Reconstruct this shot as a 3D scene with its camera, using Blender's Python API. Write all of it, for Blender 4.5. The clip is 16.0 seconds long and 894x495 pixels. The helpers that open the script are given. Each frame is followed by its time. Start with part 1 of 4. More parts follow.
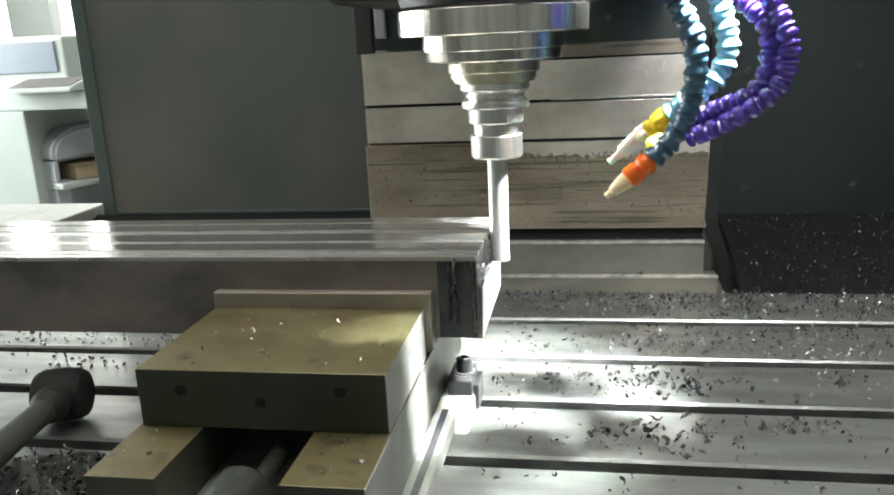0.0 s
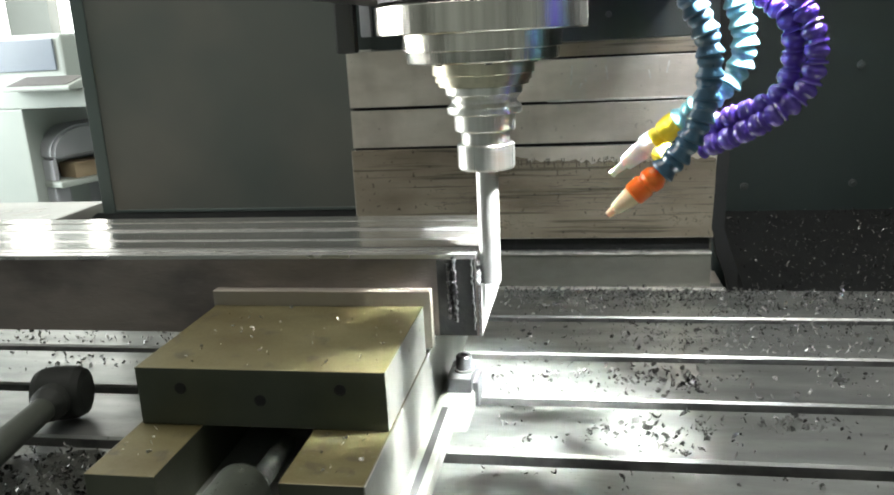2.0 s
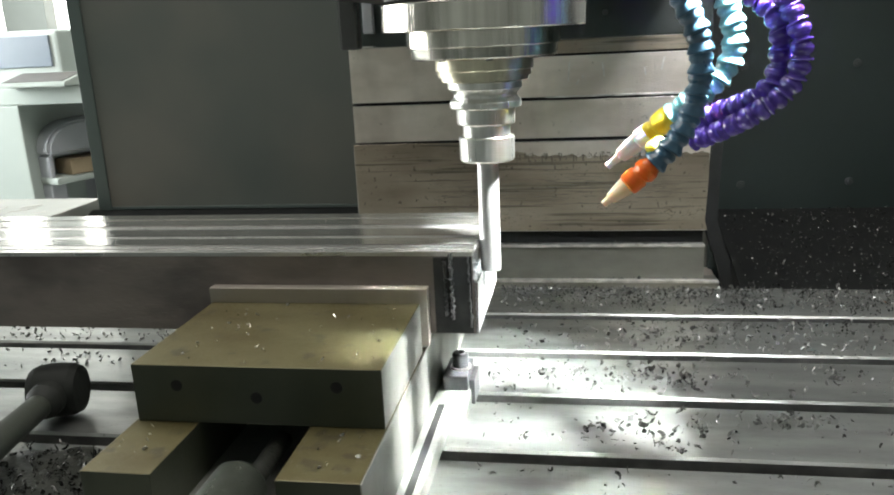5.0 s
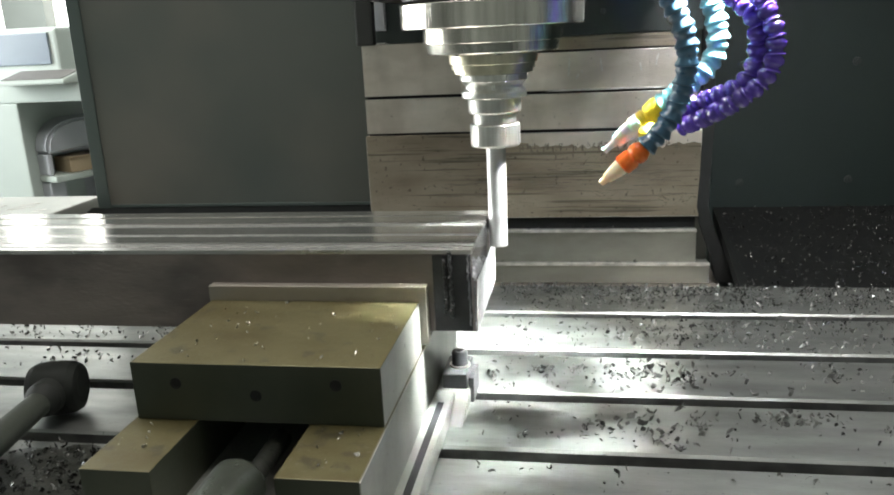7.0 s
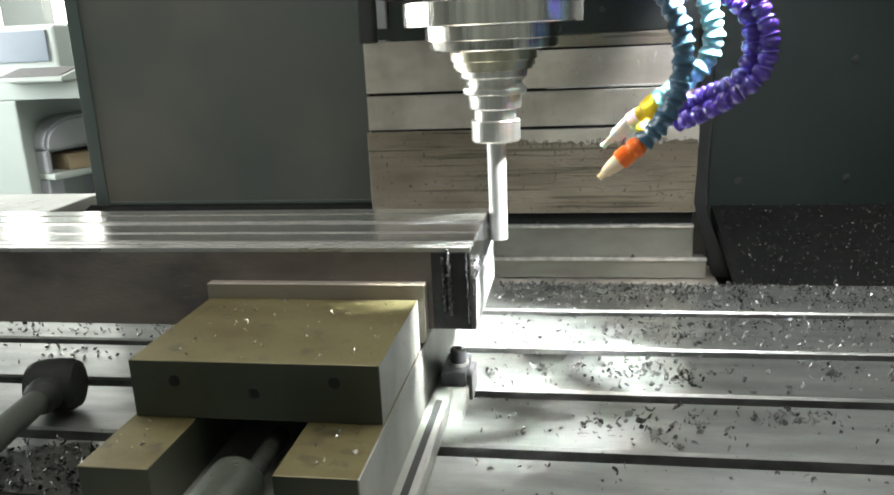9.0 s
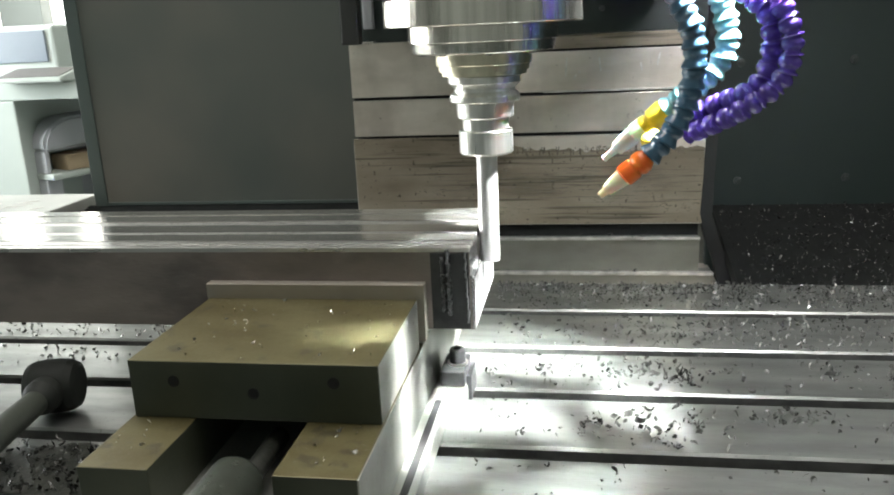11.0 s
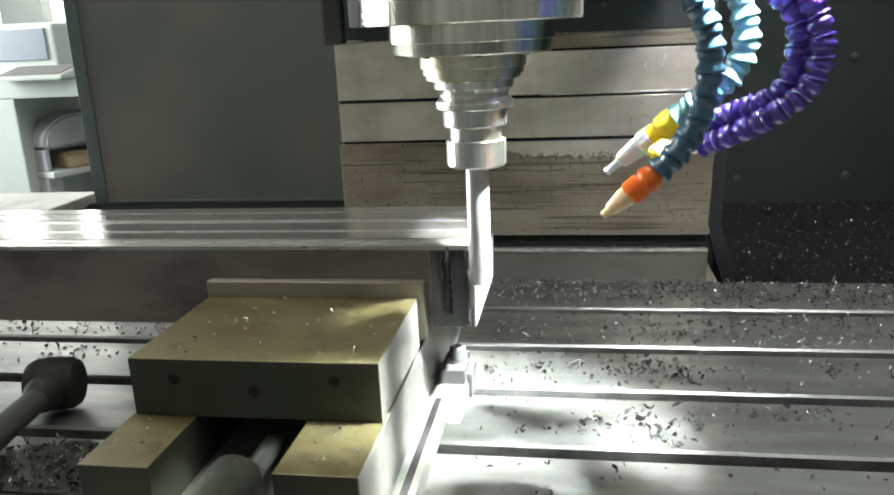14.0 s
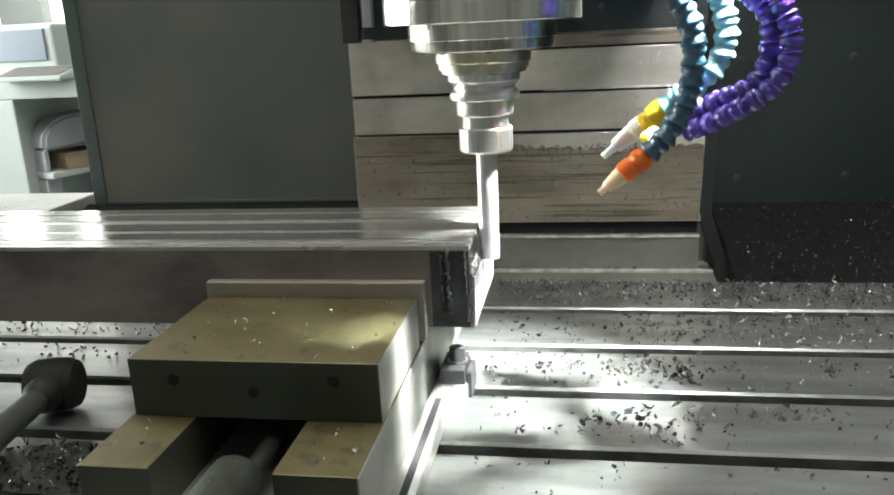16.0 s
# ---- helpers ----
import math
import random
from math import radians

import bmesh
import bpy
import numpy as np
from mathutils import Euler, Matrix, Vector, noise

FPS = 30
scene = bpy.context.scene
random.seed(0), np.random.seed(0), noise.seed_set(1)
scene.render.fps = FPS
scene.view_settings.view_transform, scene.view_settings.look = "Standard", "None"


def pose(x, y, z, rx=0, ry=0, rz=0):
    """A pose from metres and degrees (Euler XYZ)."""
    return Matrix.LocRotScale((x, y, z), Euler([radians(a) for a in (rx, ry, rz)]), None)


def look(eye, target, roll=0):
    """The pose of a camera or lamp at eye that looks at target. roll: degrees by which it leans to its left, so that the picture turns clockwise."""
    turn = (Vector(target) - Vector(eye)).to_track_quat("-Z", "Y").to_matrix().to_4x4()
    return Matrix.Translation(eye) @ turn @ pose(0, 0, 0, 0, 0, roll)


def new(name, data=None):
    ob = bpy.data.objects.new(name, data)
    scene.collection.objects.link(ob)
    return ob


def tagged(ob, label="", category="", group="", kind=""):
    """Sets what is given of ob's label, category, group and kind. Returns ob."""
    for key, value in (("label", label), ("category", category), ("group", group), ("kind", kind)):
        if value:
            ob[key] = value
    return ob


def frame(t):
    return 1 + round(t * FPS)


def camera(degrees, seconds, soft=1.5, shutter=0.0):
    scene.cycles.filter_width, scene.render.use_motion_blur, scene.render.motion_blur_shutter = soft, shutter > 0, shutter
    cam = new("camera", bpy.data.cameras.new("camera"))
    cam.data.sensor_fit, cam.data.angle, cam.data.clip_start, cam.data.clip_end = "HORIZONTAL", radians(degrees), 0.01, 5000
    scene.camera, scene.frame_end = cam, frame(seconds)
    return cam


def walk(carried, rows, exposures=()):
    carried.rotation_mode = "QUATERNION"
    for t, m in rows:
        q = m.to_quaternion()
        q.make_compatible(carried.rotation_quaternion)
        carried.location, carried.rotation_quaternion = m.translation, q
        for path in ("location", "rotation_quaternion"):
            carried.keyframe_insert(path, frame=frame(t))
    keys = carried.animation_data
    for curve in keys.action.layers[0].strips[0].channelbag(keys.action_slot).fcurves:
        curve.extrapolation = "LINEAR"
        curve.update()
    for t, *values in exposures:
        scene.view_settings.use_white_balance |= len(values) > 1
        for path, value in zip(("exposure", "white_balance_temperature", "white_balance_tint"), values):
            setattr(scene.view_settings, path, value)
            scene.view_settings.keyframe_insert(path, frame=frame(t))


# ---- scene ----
EYE = (0.3442, -0.5235, 0.3637)


def aim(rx, ry, rz):
    return pose(*EYE, rx, ry, rz)


cam = camera(58.5, 16.0, soft=1.9)
walk(cam, [
    (0.0, aim(75.225, 2.781, 9.526)),
    (0.5, aim(75.179, 2.881, 9.495)),
    (1.0, aim(75.139, 2.918, 9.479)),
    (1.5, aim(75.104, 2.893, 9.468)),
    (2.0, aim(75.062, 2.846, 9.461)),
    (2.5, aim(74.988, 2.779, 9.458)),
    (3.0, aim(74.907, 2.703, 9.433)),
    (3.5, aim(74.874, 2.665, 9.376)),
    (4.0, aim(74.876, 2.661, 9.315)),
    (6.5, aim(74.816, 2.696, 9.236)),
    (7.0, aim(74.729, 2.655, 9.212)),
    (7.5, aim(74.643, 2.664, 9.173)),
    (8.0, aim(74.590, 2.669, 9.149)),
    (8.5, aim(74.576, 2.631, 9.143)),
    (9.0, aim(74.575, 2.563, 9.137)),
    (11.5, aim(74.559, 2.628, 9.042)),
    (12.0, aim(74.457, 2.616, 9.032)),
    (12.5, aim(74.397, 2.626, 9.046)),
    (13.0, aim(74.399, 2.645, 9.070)),
    (13.5, aim(74.424, 2.638, 9.079)),
    (14.0, aim(74.421, 2.630, 9.065)),
    (14.5, aim(74.409, 2.671, 9.039)),
    (15.0, aim(74.419, 2.730, 9.027)),
    (15.5, aim(74.432, 2.743, 9.024)),
    (16.0, aim(74.435, 2.700, 9.009)),
], exposures=[(0, 0.29), (3, 0.29), (4, 0.25), (6.5, 0.17), (8, 0.24), (9, 0.29), (11.5, 0.32), (12.5, 0.32), (14, 0.22), (16, 0.17)])

# ---- world and lights ----
world = bpy.data.worlds.new("world")
scene.world = world
world.use_nodes = True
wn = world.node_tree.nodes
sky = wn.new("ShaderNodeTexSky")
sky.sky_type, sky.sun_disc, sky.sun_elevation, sky.sun_rotation = "NISHITA", False, radians(40), radians(250)
world.node_tree.links.new(sky.outputs[0], wn["Background"].inputs[0])
wn["Background"].inputs[1].default_value = 0.1


def area(name, where, target, w, h, power, colour):
    d = bpy.data.lights.new(name, "AREA")
    d.shape, d.size, d.size_y, d.energy, d.color = "RECTANGLE", w, h, power, colour
    o = new(name, d)
    o.matrix_world = look(where, target)
    return o


area("window_daylight", (-3.36, 1.6, 1.0), (0, 1.6, 0.6), 2.6, 1.5, 235, (0.95, 1.0, 0.98))

# added overhead fill, in an unseen opening of the ceiling
area("roof_fill", (0.2, 0.6, 2.96), (0.2, 0.6, 0), 2.4, 2.2, 120, (1.0, 0.955, 0.895))


# ---- materials ----
def material(name, colour, rough=0.5, metal=0.0, second=None, scale=20.0, stretch=(1, 1, 1), mix=0.5, bump=0.1,
             fine=300.0, rough_var=0.12, random_tint=0.0, coat=0.0, glow=None, island=False):
    """Two scales of variation: blotches of a second colour, and fine grain in roughness and relief."""
    m = bpy.data.materials.new(name)
    m.use_nodes = True
    nt = m.node_tree
    n, L = nt.nodes, nt.links
    b = n["Principled BSDF"]
    b.inputs["Metallic"].default_value = metal
    b.inputs["Coat Weight"].default_value = coat
    co = n.new("ShaderNodeTexCoord")
    mp = n.new("ShaderNodeMapping")
    mp.inputs["Scale"].default_value = stretch
    L.new(co.outputs["Object"], mp.inputs[0])
    big = n.new("ShaderNodeTexNoise")
    big.inputs["Scale"].default_value, big.inputs["Detail"].default_value = scale, 6
    L.new(mp.outputs[0], big.inputs["Vector"])
    small = n.new("ShaderNodeTexNoise")
    small.inputs["Scale"].default_value, small.inputs["Detail"].default_value = fine, 3
    L.new(mp.outputs[0], small.inputs["Vector"])
    ramp = n.new("ShaderNodeMapRange")
    ramp.inputs[1].default_value, ramp.inputs[2].default_value = 0.35, 0.65
    L.new(big.outputs[0], ramp.inputs[0])
    fac = n.new("ShaderNodeMath")
    fac.operation = "MULTIPLY"
    fac.inputs[1].default_value = mix
    L.new(ramp.outputs[0], fac.inputs[0])
    mixer = n.new("ShaderNodeMix")
    mixer.data_type = "RGBA"
    second = second or tuple(c * 0.6 for c in colour)
    mixer.inputs[6].default_value, mixer.inputs[7].default_value = (*colour, 1), (*second, 1)
    L.new(fac.outputs[0], mixer.inputs[0])
    out = mixer.outputs[2]
    if random_tint:
        if island:
            rnd = n.new("ShaderNodeNewGeometry").outputs["Random Per Island"]
        else:
            rnd = n.new("ShaderNodeObjectInfo").outputs["Random"]
        mr = n.new("ShaderNodeMapRange")
        mr.inputs[3].default_value, mr.inputs[4].default_value = 1 - random_tint, 1 + random_tint
        L.new(rnd, mr.inputs[0])
        hs = n.new("ShaderNodeHueSaturation")
        L.new(mr.outputs[0], hs.inputs["Value"])
        L.new(out, hs.inputs["Color"])
        out = hs.outputs[0]
    L.new(out, b.inputs["Base Color"])
    rr = n.new("ShaderNodeMapRange")
    rr.inputs[3].default_value, rr.inputs[4].default_value = max(0.03, rough - rough_var), min(1, rough + rough_var)
    add = n.new("ShaderNodeMath")
    add.operation = "ADD"
    half = n.new("ShaderNodeMath")
    half.operation = "MULTIPLY"
    half.inputs[1].default_value = 0.5
    L.new(big.outputs[0], add.inputs[0])
    L.new(small.outputs[0], add.inputs[1])
    L.new(add.outputs[0], half.inputs[0])
    L.new(half.outputs[0], rr.inputs[0])
    L.new(rr.outputs[0], b.inputs["Roughness"])
    if bump:
        bp = n.new("ShaderNodeBump")
        bp.inputs["Strength"].default_value, bp.inputs["Distance"].default_value = bump, 0.001
        L.new(add.outputs[0], bp.inputs["Height"])
        L.new(bp.outputs[0], b.inputs["Normal"])
    if glow:
        b.inputs["Emission Color"].default_value = (*glow[0], 1)
        b.inputs["Emission Strength"].default_value = glow[1]
    return m


def grime(m, colour, scale, low, high, amount, stretch=(1, 1, 1), detail=4.0):
    """A second layer of dirt, spots or streaks over a material's colour."""
    nt = m.node_tree
    n, L = nt.nodes, nt.links
    b = n["Principled BSDF"]
    was = b.inputs["Base Color"].links[0].from_socket
    co = n.new("ShaderNodeTexCoord")
    mp = n.new("ShaderNodeMapping")
    mp.inputs["Scale"].default_value = stretch
    L.new(co.outputs["Object"], mp.inputs[0])
    tex = n.new("ShaderNodeTexNoise")
    tex.inputs["Scale"].default_value, tex.inputs["Detail"].default_value = scale, detail
    L.new(mp.outputs[0], tex.inputs["Vector"])
    mr = n.new("ShaderNodeMapRange")
    mr.inputs[1].default_value, mr.inputs[2].default_value, mr.inputs[4].default_value = low, high, amount
    L.new(tex.outputs[0], mr.inputs[0])
    mixer = n.new("ShaderNodeMix")
    mixer.data_type = "RGBA"
    mixer.inputs[7].default_value = (*colour, 1)
    L.new(mr.outputs[0], mixer.inputs[0])
    L.new(was, mixer.inputs[6])
    L.new(mixer.outputs[2], b.inputs["Base Color"])
    return m


M_TABLE = material("ground_table_steel", (0.45, 0.465, 0.44), 0.35, 0.9, (0.2, 0.212, 0.195), 11, (0.6, 2.2, 1), 0.8, 0.16, 190, 0.22)
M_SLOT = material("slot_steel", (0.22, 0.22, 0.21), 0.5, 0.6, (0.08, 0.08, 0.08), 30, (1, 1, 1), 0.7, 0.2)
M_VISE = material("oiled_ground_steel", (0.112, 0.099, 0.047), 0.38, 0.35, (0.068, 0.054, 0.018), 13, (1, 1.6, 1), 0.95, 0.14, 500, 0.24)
# darker vise steel: the shade on ends and rail sides is part of this colour
M_VISESHADE = material("shaded_vise_steel", (0.043, 0.05, 0.034), 0.45, 0.3, (0.07, 0.074, 0.05), 15, (1, 1, 1), 0.7, 0.15, 300)
# upright streaks in this colour stand in for reflections on the holder
M_HOLDER = material("tool_holder_steel", (0.76, 0.755, 0.72), 0.3, 1.0, (0.55, 0.55, 0.5), 190, (1, 1, 0.01), 0.7, 0.35, 520, 0.1)
M_VISESIDE = material("vise_body_steel", (0.43, 0.435, 0.4), 0.44, 0.65, (0.27, 0.275, 0.245), 14, (1, 1, 1), 0.6, 0.1, 300)
M_JAW = material("jaw_plate_steel", (0.36, 0.325, 0.28), 0.4, 0.5, (0.27, 0.245, 0.2), 25)
M_HOLE = material("dark_hole", (0.012, 0.012, 0.012), 0.8)
M_SCALE = material("black_mill_scale", (0.19, 0.165, 0.155), 0.36, 0.4, (0.32, 0.265, 0.24), 9, (0.6, 1, 1.8), 0.75, 0.4, 200, 0.2)
M_MILLED = material("milled_steel", (0.8, 0.79, 0.76), 0.29, 0.9, (0.45, 0.44, 0.42), 5, (0.3, 26, 1), 0.9, 0.012, 70, 0.17, 0.14)
M_POLISHED = material("bright_polished_milled_steel", (0.84, 0.83, 0.8), 0.15, 0.95, (0.5, 0.49, 0.46), 4, (0.4, 22, 1), 0.9, 0.012, 60, 0.09, 0.1)
M_ROUGHCUT = material("rough_cut_steel", (0.7, 0.7, 0.7), 0.42, 0.7, (0.38, 0.38, 0.38), 90, (1, 1, 1), 0.7, 0.9, 260)
M_FRESH = material("freshly_milled_steel", (0.62, 0.62, 0.62), 0.16, 1.0, (0.5, 0.5, 0.5), 60, (1, 1, 1), 0.5, 0.1, 300, 0.08)
M_BURR = material("torn_burr_steel", (0.19, 0.19, 0.195), 0.35, 0.75, (0.06, 0.06, 0.06), 120, (1, 1, 1), 0.7, 0.6, 400)
M_BARBLACK = material("black_bar_end_steel", (0.022, 0.022, 0.023), 0.5, 0.2, (0.045, 0.043, 0.043), 45, (1, 1, 1), 0.7, 0.5, 250)
# both spindle steels carry painted upright streaks in place of mirrored lights
M_CHROME = material("polished_spindle_steel", (0.66, 0.635, 0.58), 0.2, 1.0, (0.42, 0.41, 0.36), 190, (1, 1, 0.01), 0.75, 0.3, 520, 0.12)
M_BRASSY = material("oiled_spindle_steel", (0.64, 0.6, 0.46), 0.33, 1.0, (0.4, 0.38, 0.28), 130, (1, 1, 0.01), 0.6, 0.14, 400, 0.1)
M_CUTTER = material("carbide_cutter", (0.6, 0.6, 0.59), 0.42, 0.8, (0.5, 0.5, 0.5), 40, (1, 1, 0.4), 0.5, 0.05)
M_HEADDARK = material("dark_head_paint", (0.035, 0.037, 0.035), 0.45, 0.0, (0.05, 0.05, 0.047), 12)
M_COVER = material("oily_stainless_cover", (0.78, 0.72, 0.65), 0.36, 0.6, (0.54, 0.49, 0.42), 9, (1, 1, 2.2), 0.85, 0.34, 260, 0.22)
# pale steel of scratches and flap; on the lips it paints a highlight
M_COVERLIP = material("lip_highlight_and_scratch", (0.82, 0.8, 0.75), 0.4, 0.6, (0.3, 0.3, 0.28), 60, (1, 1, 1), 0.6, 0.3)
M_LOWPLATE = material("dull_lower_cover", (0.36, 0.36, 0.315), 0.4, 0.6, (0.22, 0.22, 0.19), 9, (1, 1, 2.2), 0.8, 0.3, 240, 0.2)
M_STAIN = material("brown_oil_film", (0.13, 0.11, 0.085), 0.4, 0.3, (0.2, 0.17, 0.14), 60)
# black of the rubber wiper, and of the shade painted into the cover gaps
M_WIPERGAP = material("black_wiper_and_gap_shade", (0.009, 0.01, 0.01), 0.8, 0.0, None, 20)
M_PANEL = material("dark_green_grey_panel", (0.1, 0.108, 0.096), 0.36, 0.0, (0.2, 0.178, 0.145), 2.2, (1, 1, 1), 0.7, 0.06, 200)
M_PANEL2 = material("black_green_panel", (0.012, 0.020, 0.018), 0.5, 0.0, (0.019, 0.029, 0.026), 3, (1, 1, 1), 0.7, 0.06, 200)
M_TEAL = material("teal_grey_panel", (0.062, 0.082, 0.076), 0.4, 0.0, (0.085, 0.1, 0.092), 4)
M_TRAY = material("oily_chip_tray", (0.005, 0.0055, 0.0055), 0.75, 0.0, (0.011, 0.012, 0.011), 40, (1, 1, 1), 0.6, 0.5)
M_TRAY.node_tree.nodes["Principled BSDF"].inputs["Specular IOR Level"].default_value = 0.08
M_CHIP = material("steel_chips", (0.23, 0.23, 0.22), 0.34, 0.8, (0.05, 0.05, 0.05), 30, (1, 1, 1), 0.4, 0.1, 300, 0.15, 0.85, island=True)
# brighter chip steel, with the glint put into its colour
M_CHIPGLINT = material("glint_bright_chips", (0.5, 0.49, 0.45), 0.28, 0.85, (0.2, 0.2, 0.18), 30, (1, 1, 1), 0.4, 0.1, 300, 0.15, 0.7, island=True)
M_CHIPDARK = material("oily_dark_chips", (0.05, 0.05, 0.047), 0.26, 0.75, (0.012, 0.012, 0.012), 30, (1, 1, 1), 0.4, 0.1, 300, 0.15, 0.9, island=True)
M_BOLT = material("black_oxide_bolt", (0.065, 0.065, 0.068), 0.4, 0.5, (0.11, 0.11, 0.115), 80)
M_DARKGLOSS = material("dark_glossy_coat", (0.014, 0.016, 0.013), 0.3, 0.1, (0.035, 0.036, 0.03), 60, (1, 1, 1), 0.7, 0.5)
M_SHAFT = material("satin_screw_shaft", (0.062, 0.07, 0.055), 0.3, 0.6, (0.035, 0.039, 0.03), 60, (1, 1, 1), 0.7)
M_SCREWHEAD = material("panel_screw_steel", (0.045, 0.05, 0.048), 0.5, 0.3)
M_DBLUE = material("dark_blue_plastic", (0.035, 0.095, 0.16), 0.3, 0.0, (0.05, 0.14, 0.21), 40, random_tint=0.15, coat=0.6)
M_LBLUE = material("light_blue_plastic", (0.16, 0.42, 0.48), 0.3, 0.0, (0.22, 0.5, 0.54), 40, random_tint=0.15, coat=0.6)
M_PURPLE = material("violet_plastic", (0.085, 0.04, 0.36), 0.2, 0.0, (0.14, 0.075, 0.46), 40, random_tint=0.15, coat=0.9)
M_ORANGE = material("orange_plastic", (0.85, 0.16, 0.015), 0.35, 0.0, (0.9, 0.25, 0.02), 40)
M_YELLOW = material("yellow_plastic", (0.8, 0.6, 0.03), 0.35, 0.0, (0.85, 0.7, 0.1), 40)
M_CREAM = material("cream_nozzle_plastic", (0.86, 0.68, 0.44), 0.25, 0.0, (0.9, 0.78, 0.58), 50)
M_CLEAR = material("milky_nozzle_plastic", (0.93, 0.93, 0.88), 0.25, 0.0, (0.86, 0.86, 0.82), 50)
for soft in (M_CREAM, M_CLEAR, M_ORANGE):
    soft.node_tree.nodes["Principled BSDF"].inputs["Subsurface Weight"].default_value = 0.5
    soft.node_tree.nodes["Principled BSDF"].inputs["Subsurface Scale"].default_value = 0.006
M_MALLET = material("black_rubber_mallet", (0.013, 0.015, 0.013), 0.65, 0.0, (0.022, 0.024, 0.021), 40)
M_HANDLE = material("worn_grey_handle", (0.032, 0.038, 0.03), 0.5, 0.0, (0.035, 0.038, 0.032), 25)
for dull in (M_MALLET, M_HANDLE):
    dull.node_tree.nodes["Principled BSDF"].inputs["Specular IOR Level"].default_value = 0.2
M_WHITE = material("pale_machine_paint", (0.33, 0.37, 0.345), 0.5, 0.0, (0.42, 0.46, 0.42), 3)
M_GREY = material("grey_machine_paint", (0.48, 0.5, 0.51), 0.5, 0.0, (0.28, 0.3, 0.31), 4)
M_BOX = material("brown_cardboard", (0.4, 0.31, 0.2), 0.7, 0.0, (0.3, 0.23, 0.15), 15)
M_RED = material("red_label", (0.55, 0.06, 0.06), 0.5)
M_SILL = material("pale_sheet_metal", (0.34, 0.35, 0.32), 0.45, 0.3, (0.26, 0.27, 0.245), 8, (1, 1, 1), 0.6)
M_WALL = material("shop_wall_plaster", (0.3, 0.32, 0.3), 0.8, 0.0, (0.24, 0.26, 0.24), 2)
M_FLOOR = material("shop_concrete", (0.22, 0.23, 0.22), 0.7, 0.0, (0.16, 0.17, 0.16), 3)
M_PLASTIC_DARK = material("dark_key_panel", (0.09, 0.085, 0.08), 0.5, 0.0, (0.16, 0.15, 0.14), 30)
M_SCREEN = material("blue_grey_screen", (0.13, 0.16, 0.2), 0.3, 0.0, (0.17, 0.2, 0.24), 6)
M_HOOD = material("grey_violet_hood_paint", (0.36, 0.37, 0.39), 0.45, 0.0, (0.3, 0.31, 0.33), 5)
M_FILM = material("streaked_oil_film", (0.36, 0.31, 0.24), 0.33, 0.5, (0.2, 0.165, 0.12), 7, (1, 1, 2.5), 0.9, 0.3, 220, 0.2)
grime(M_FILM, (0.07, 0.058, 0.042), 22, 0.56, 0.66, 0.7, (0.25, 1, 9))
grime(M_FILM, (0.05, 0.042, 0.03), 150, 0.64, 0.7, 0.7)
grime(M_COVER, (0.16, 0.135, 0.105), 6, 0.5, 0.75, 0.55, (1.6, 1, 0.6))
grime(M_COVER, (0.12, 0.1, 0.075), 95, 0.66, 0.76, 0.5, (1, 1, 1), 7)
grime(M_VISE, (0.03, 0.026, 0.018), 55, 0.58, 0.68, 0.6)
grime(M_VISE, (0.13, 0.125, 0.1), 260, 0.63, 0.7, 0.5)
grime(M_VISESIDE, (0.17, 0.172, 0.15), 9, 0.48, 0.68, 0.65, (1, 1, 0.5))
grime(M_VISESIDE, (0.12, 0.12, 0.1), 130, 0.66, 0.72, 0.5)
grime(M_TABLE, (0.12, 0.13, 0.115), 5, 0.52, 0.7, 0.3, (0.7, 1.3, 1))
grime(M_TABLE, (0.1, 0.105, 0.095), 210, 0.66, 0.72, 0.55)
grime(M_SCALE, (0.36, 0.32, 0.3), 26, 0.62, 0.74, 0.5, (0.7, 1, 1.2))
grime(M_SCALE, (0.035, 0.03, 0.03), 14, 0.52, 0.7, 0.6, (0.5, 1, 1))
# broad blotches imitate the panel's uneven reflections in its colour
grime(M_PANEL, (0.07, 0.085, 0.078), 1.6, 0.4, 0.6, 0.75)
M_LED = material("work_light_lens", (0.9, 0.9, 0.9), 0.3, glow=((0.94, 1.0, 0.99), 29000))
# weak glow for the added spill ring
M_SPILL = material("added_spill_glow", (0.9, 0.9, 0.9), 0.4, glow=((0.94, 0.97, 1.0), 290))


# ---- building helpers ----
def box(bm, x0, x1, y0, y1, z0, z1, bevel=0.0, index=0):
    v = [bm.verts.new((x, y, z)) for z in (z0, z1) for y in (y0, y1) for x in (x0, x1)]
    quads = ((0, 2, 3, 1), (4, 5, 7, 6), (0, 1, 5, 4), (2, 6, 7, 3), (0, 4, 6, 2), (1, 3, 7, 5))
    f = [bm.faces.new([v[i] for i in q]) for q in quads]
    for face in f:
        face.material_index = index
    if bevel:
        edges = list({e for face in f for e in face.edges})
        bmesh.ops.bevel(bm, geom=edges, offset=bevel, segments=2, affect="EDGES", profile=0.6)
    return bm


def a_box(*args, bevel=0.0):
    return box(bmesh.new(), *args, bevel=bevel)


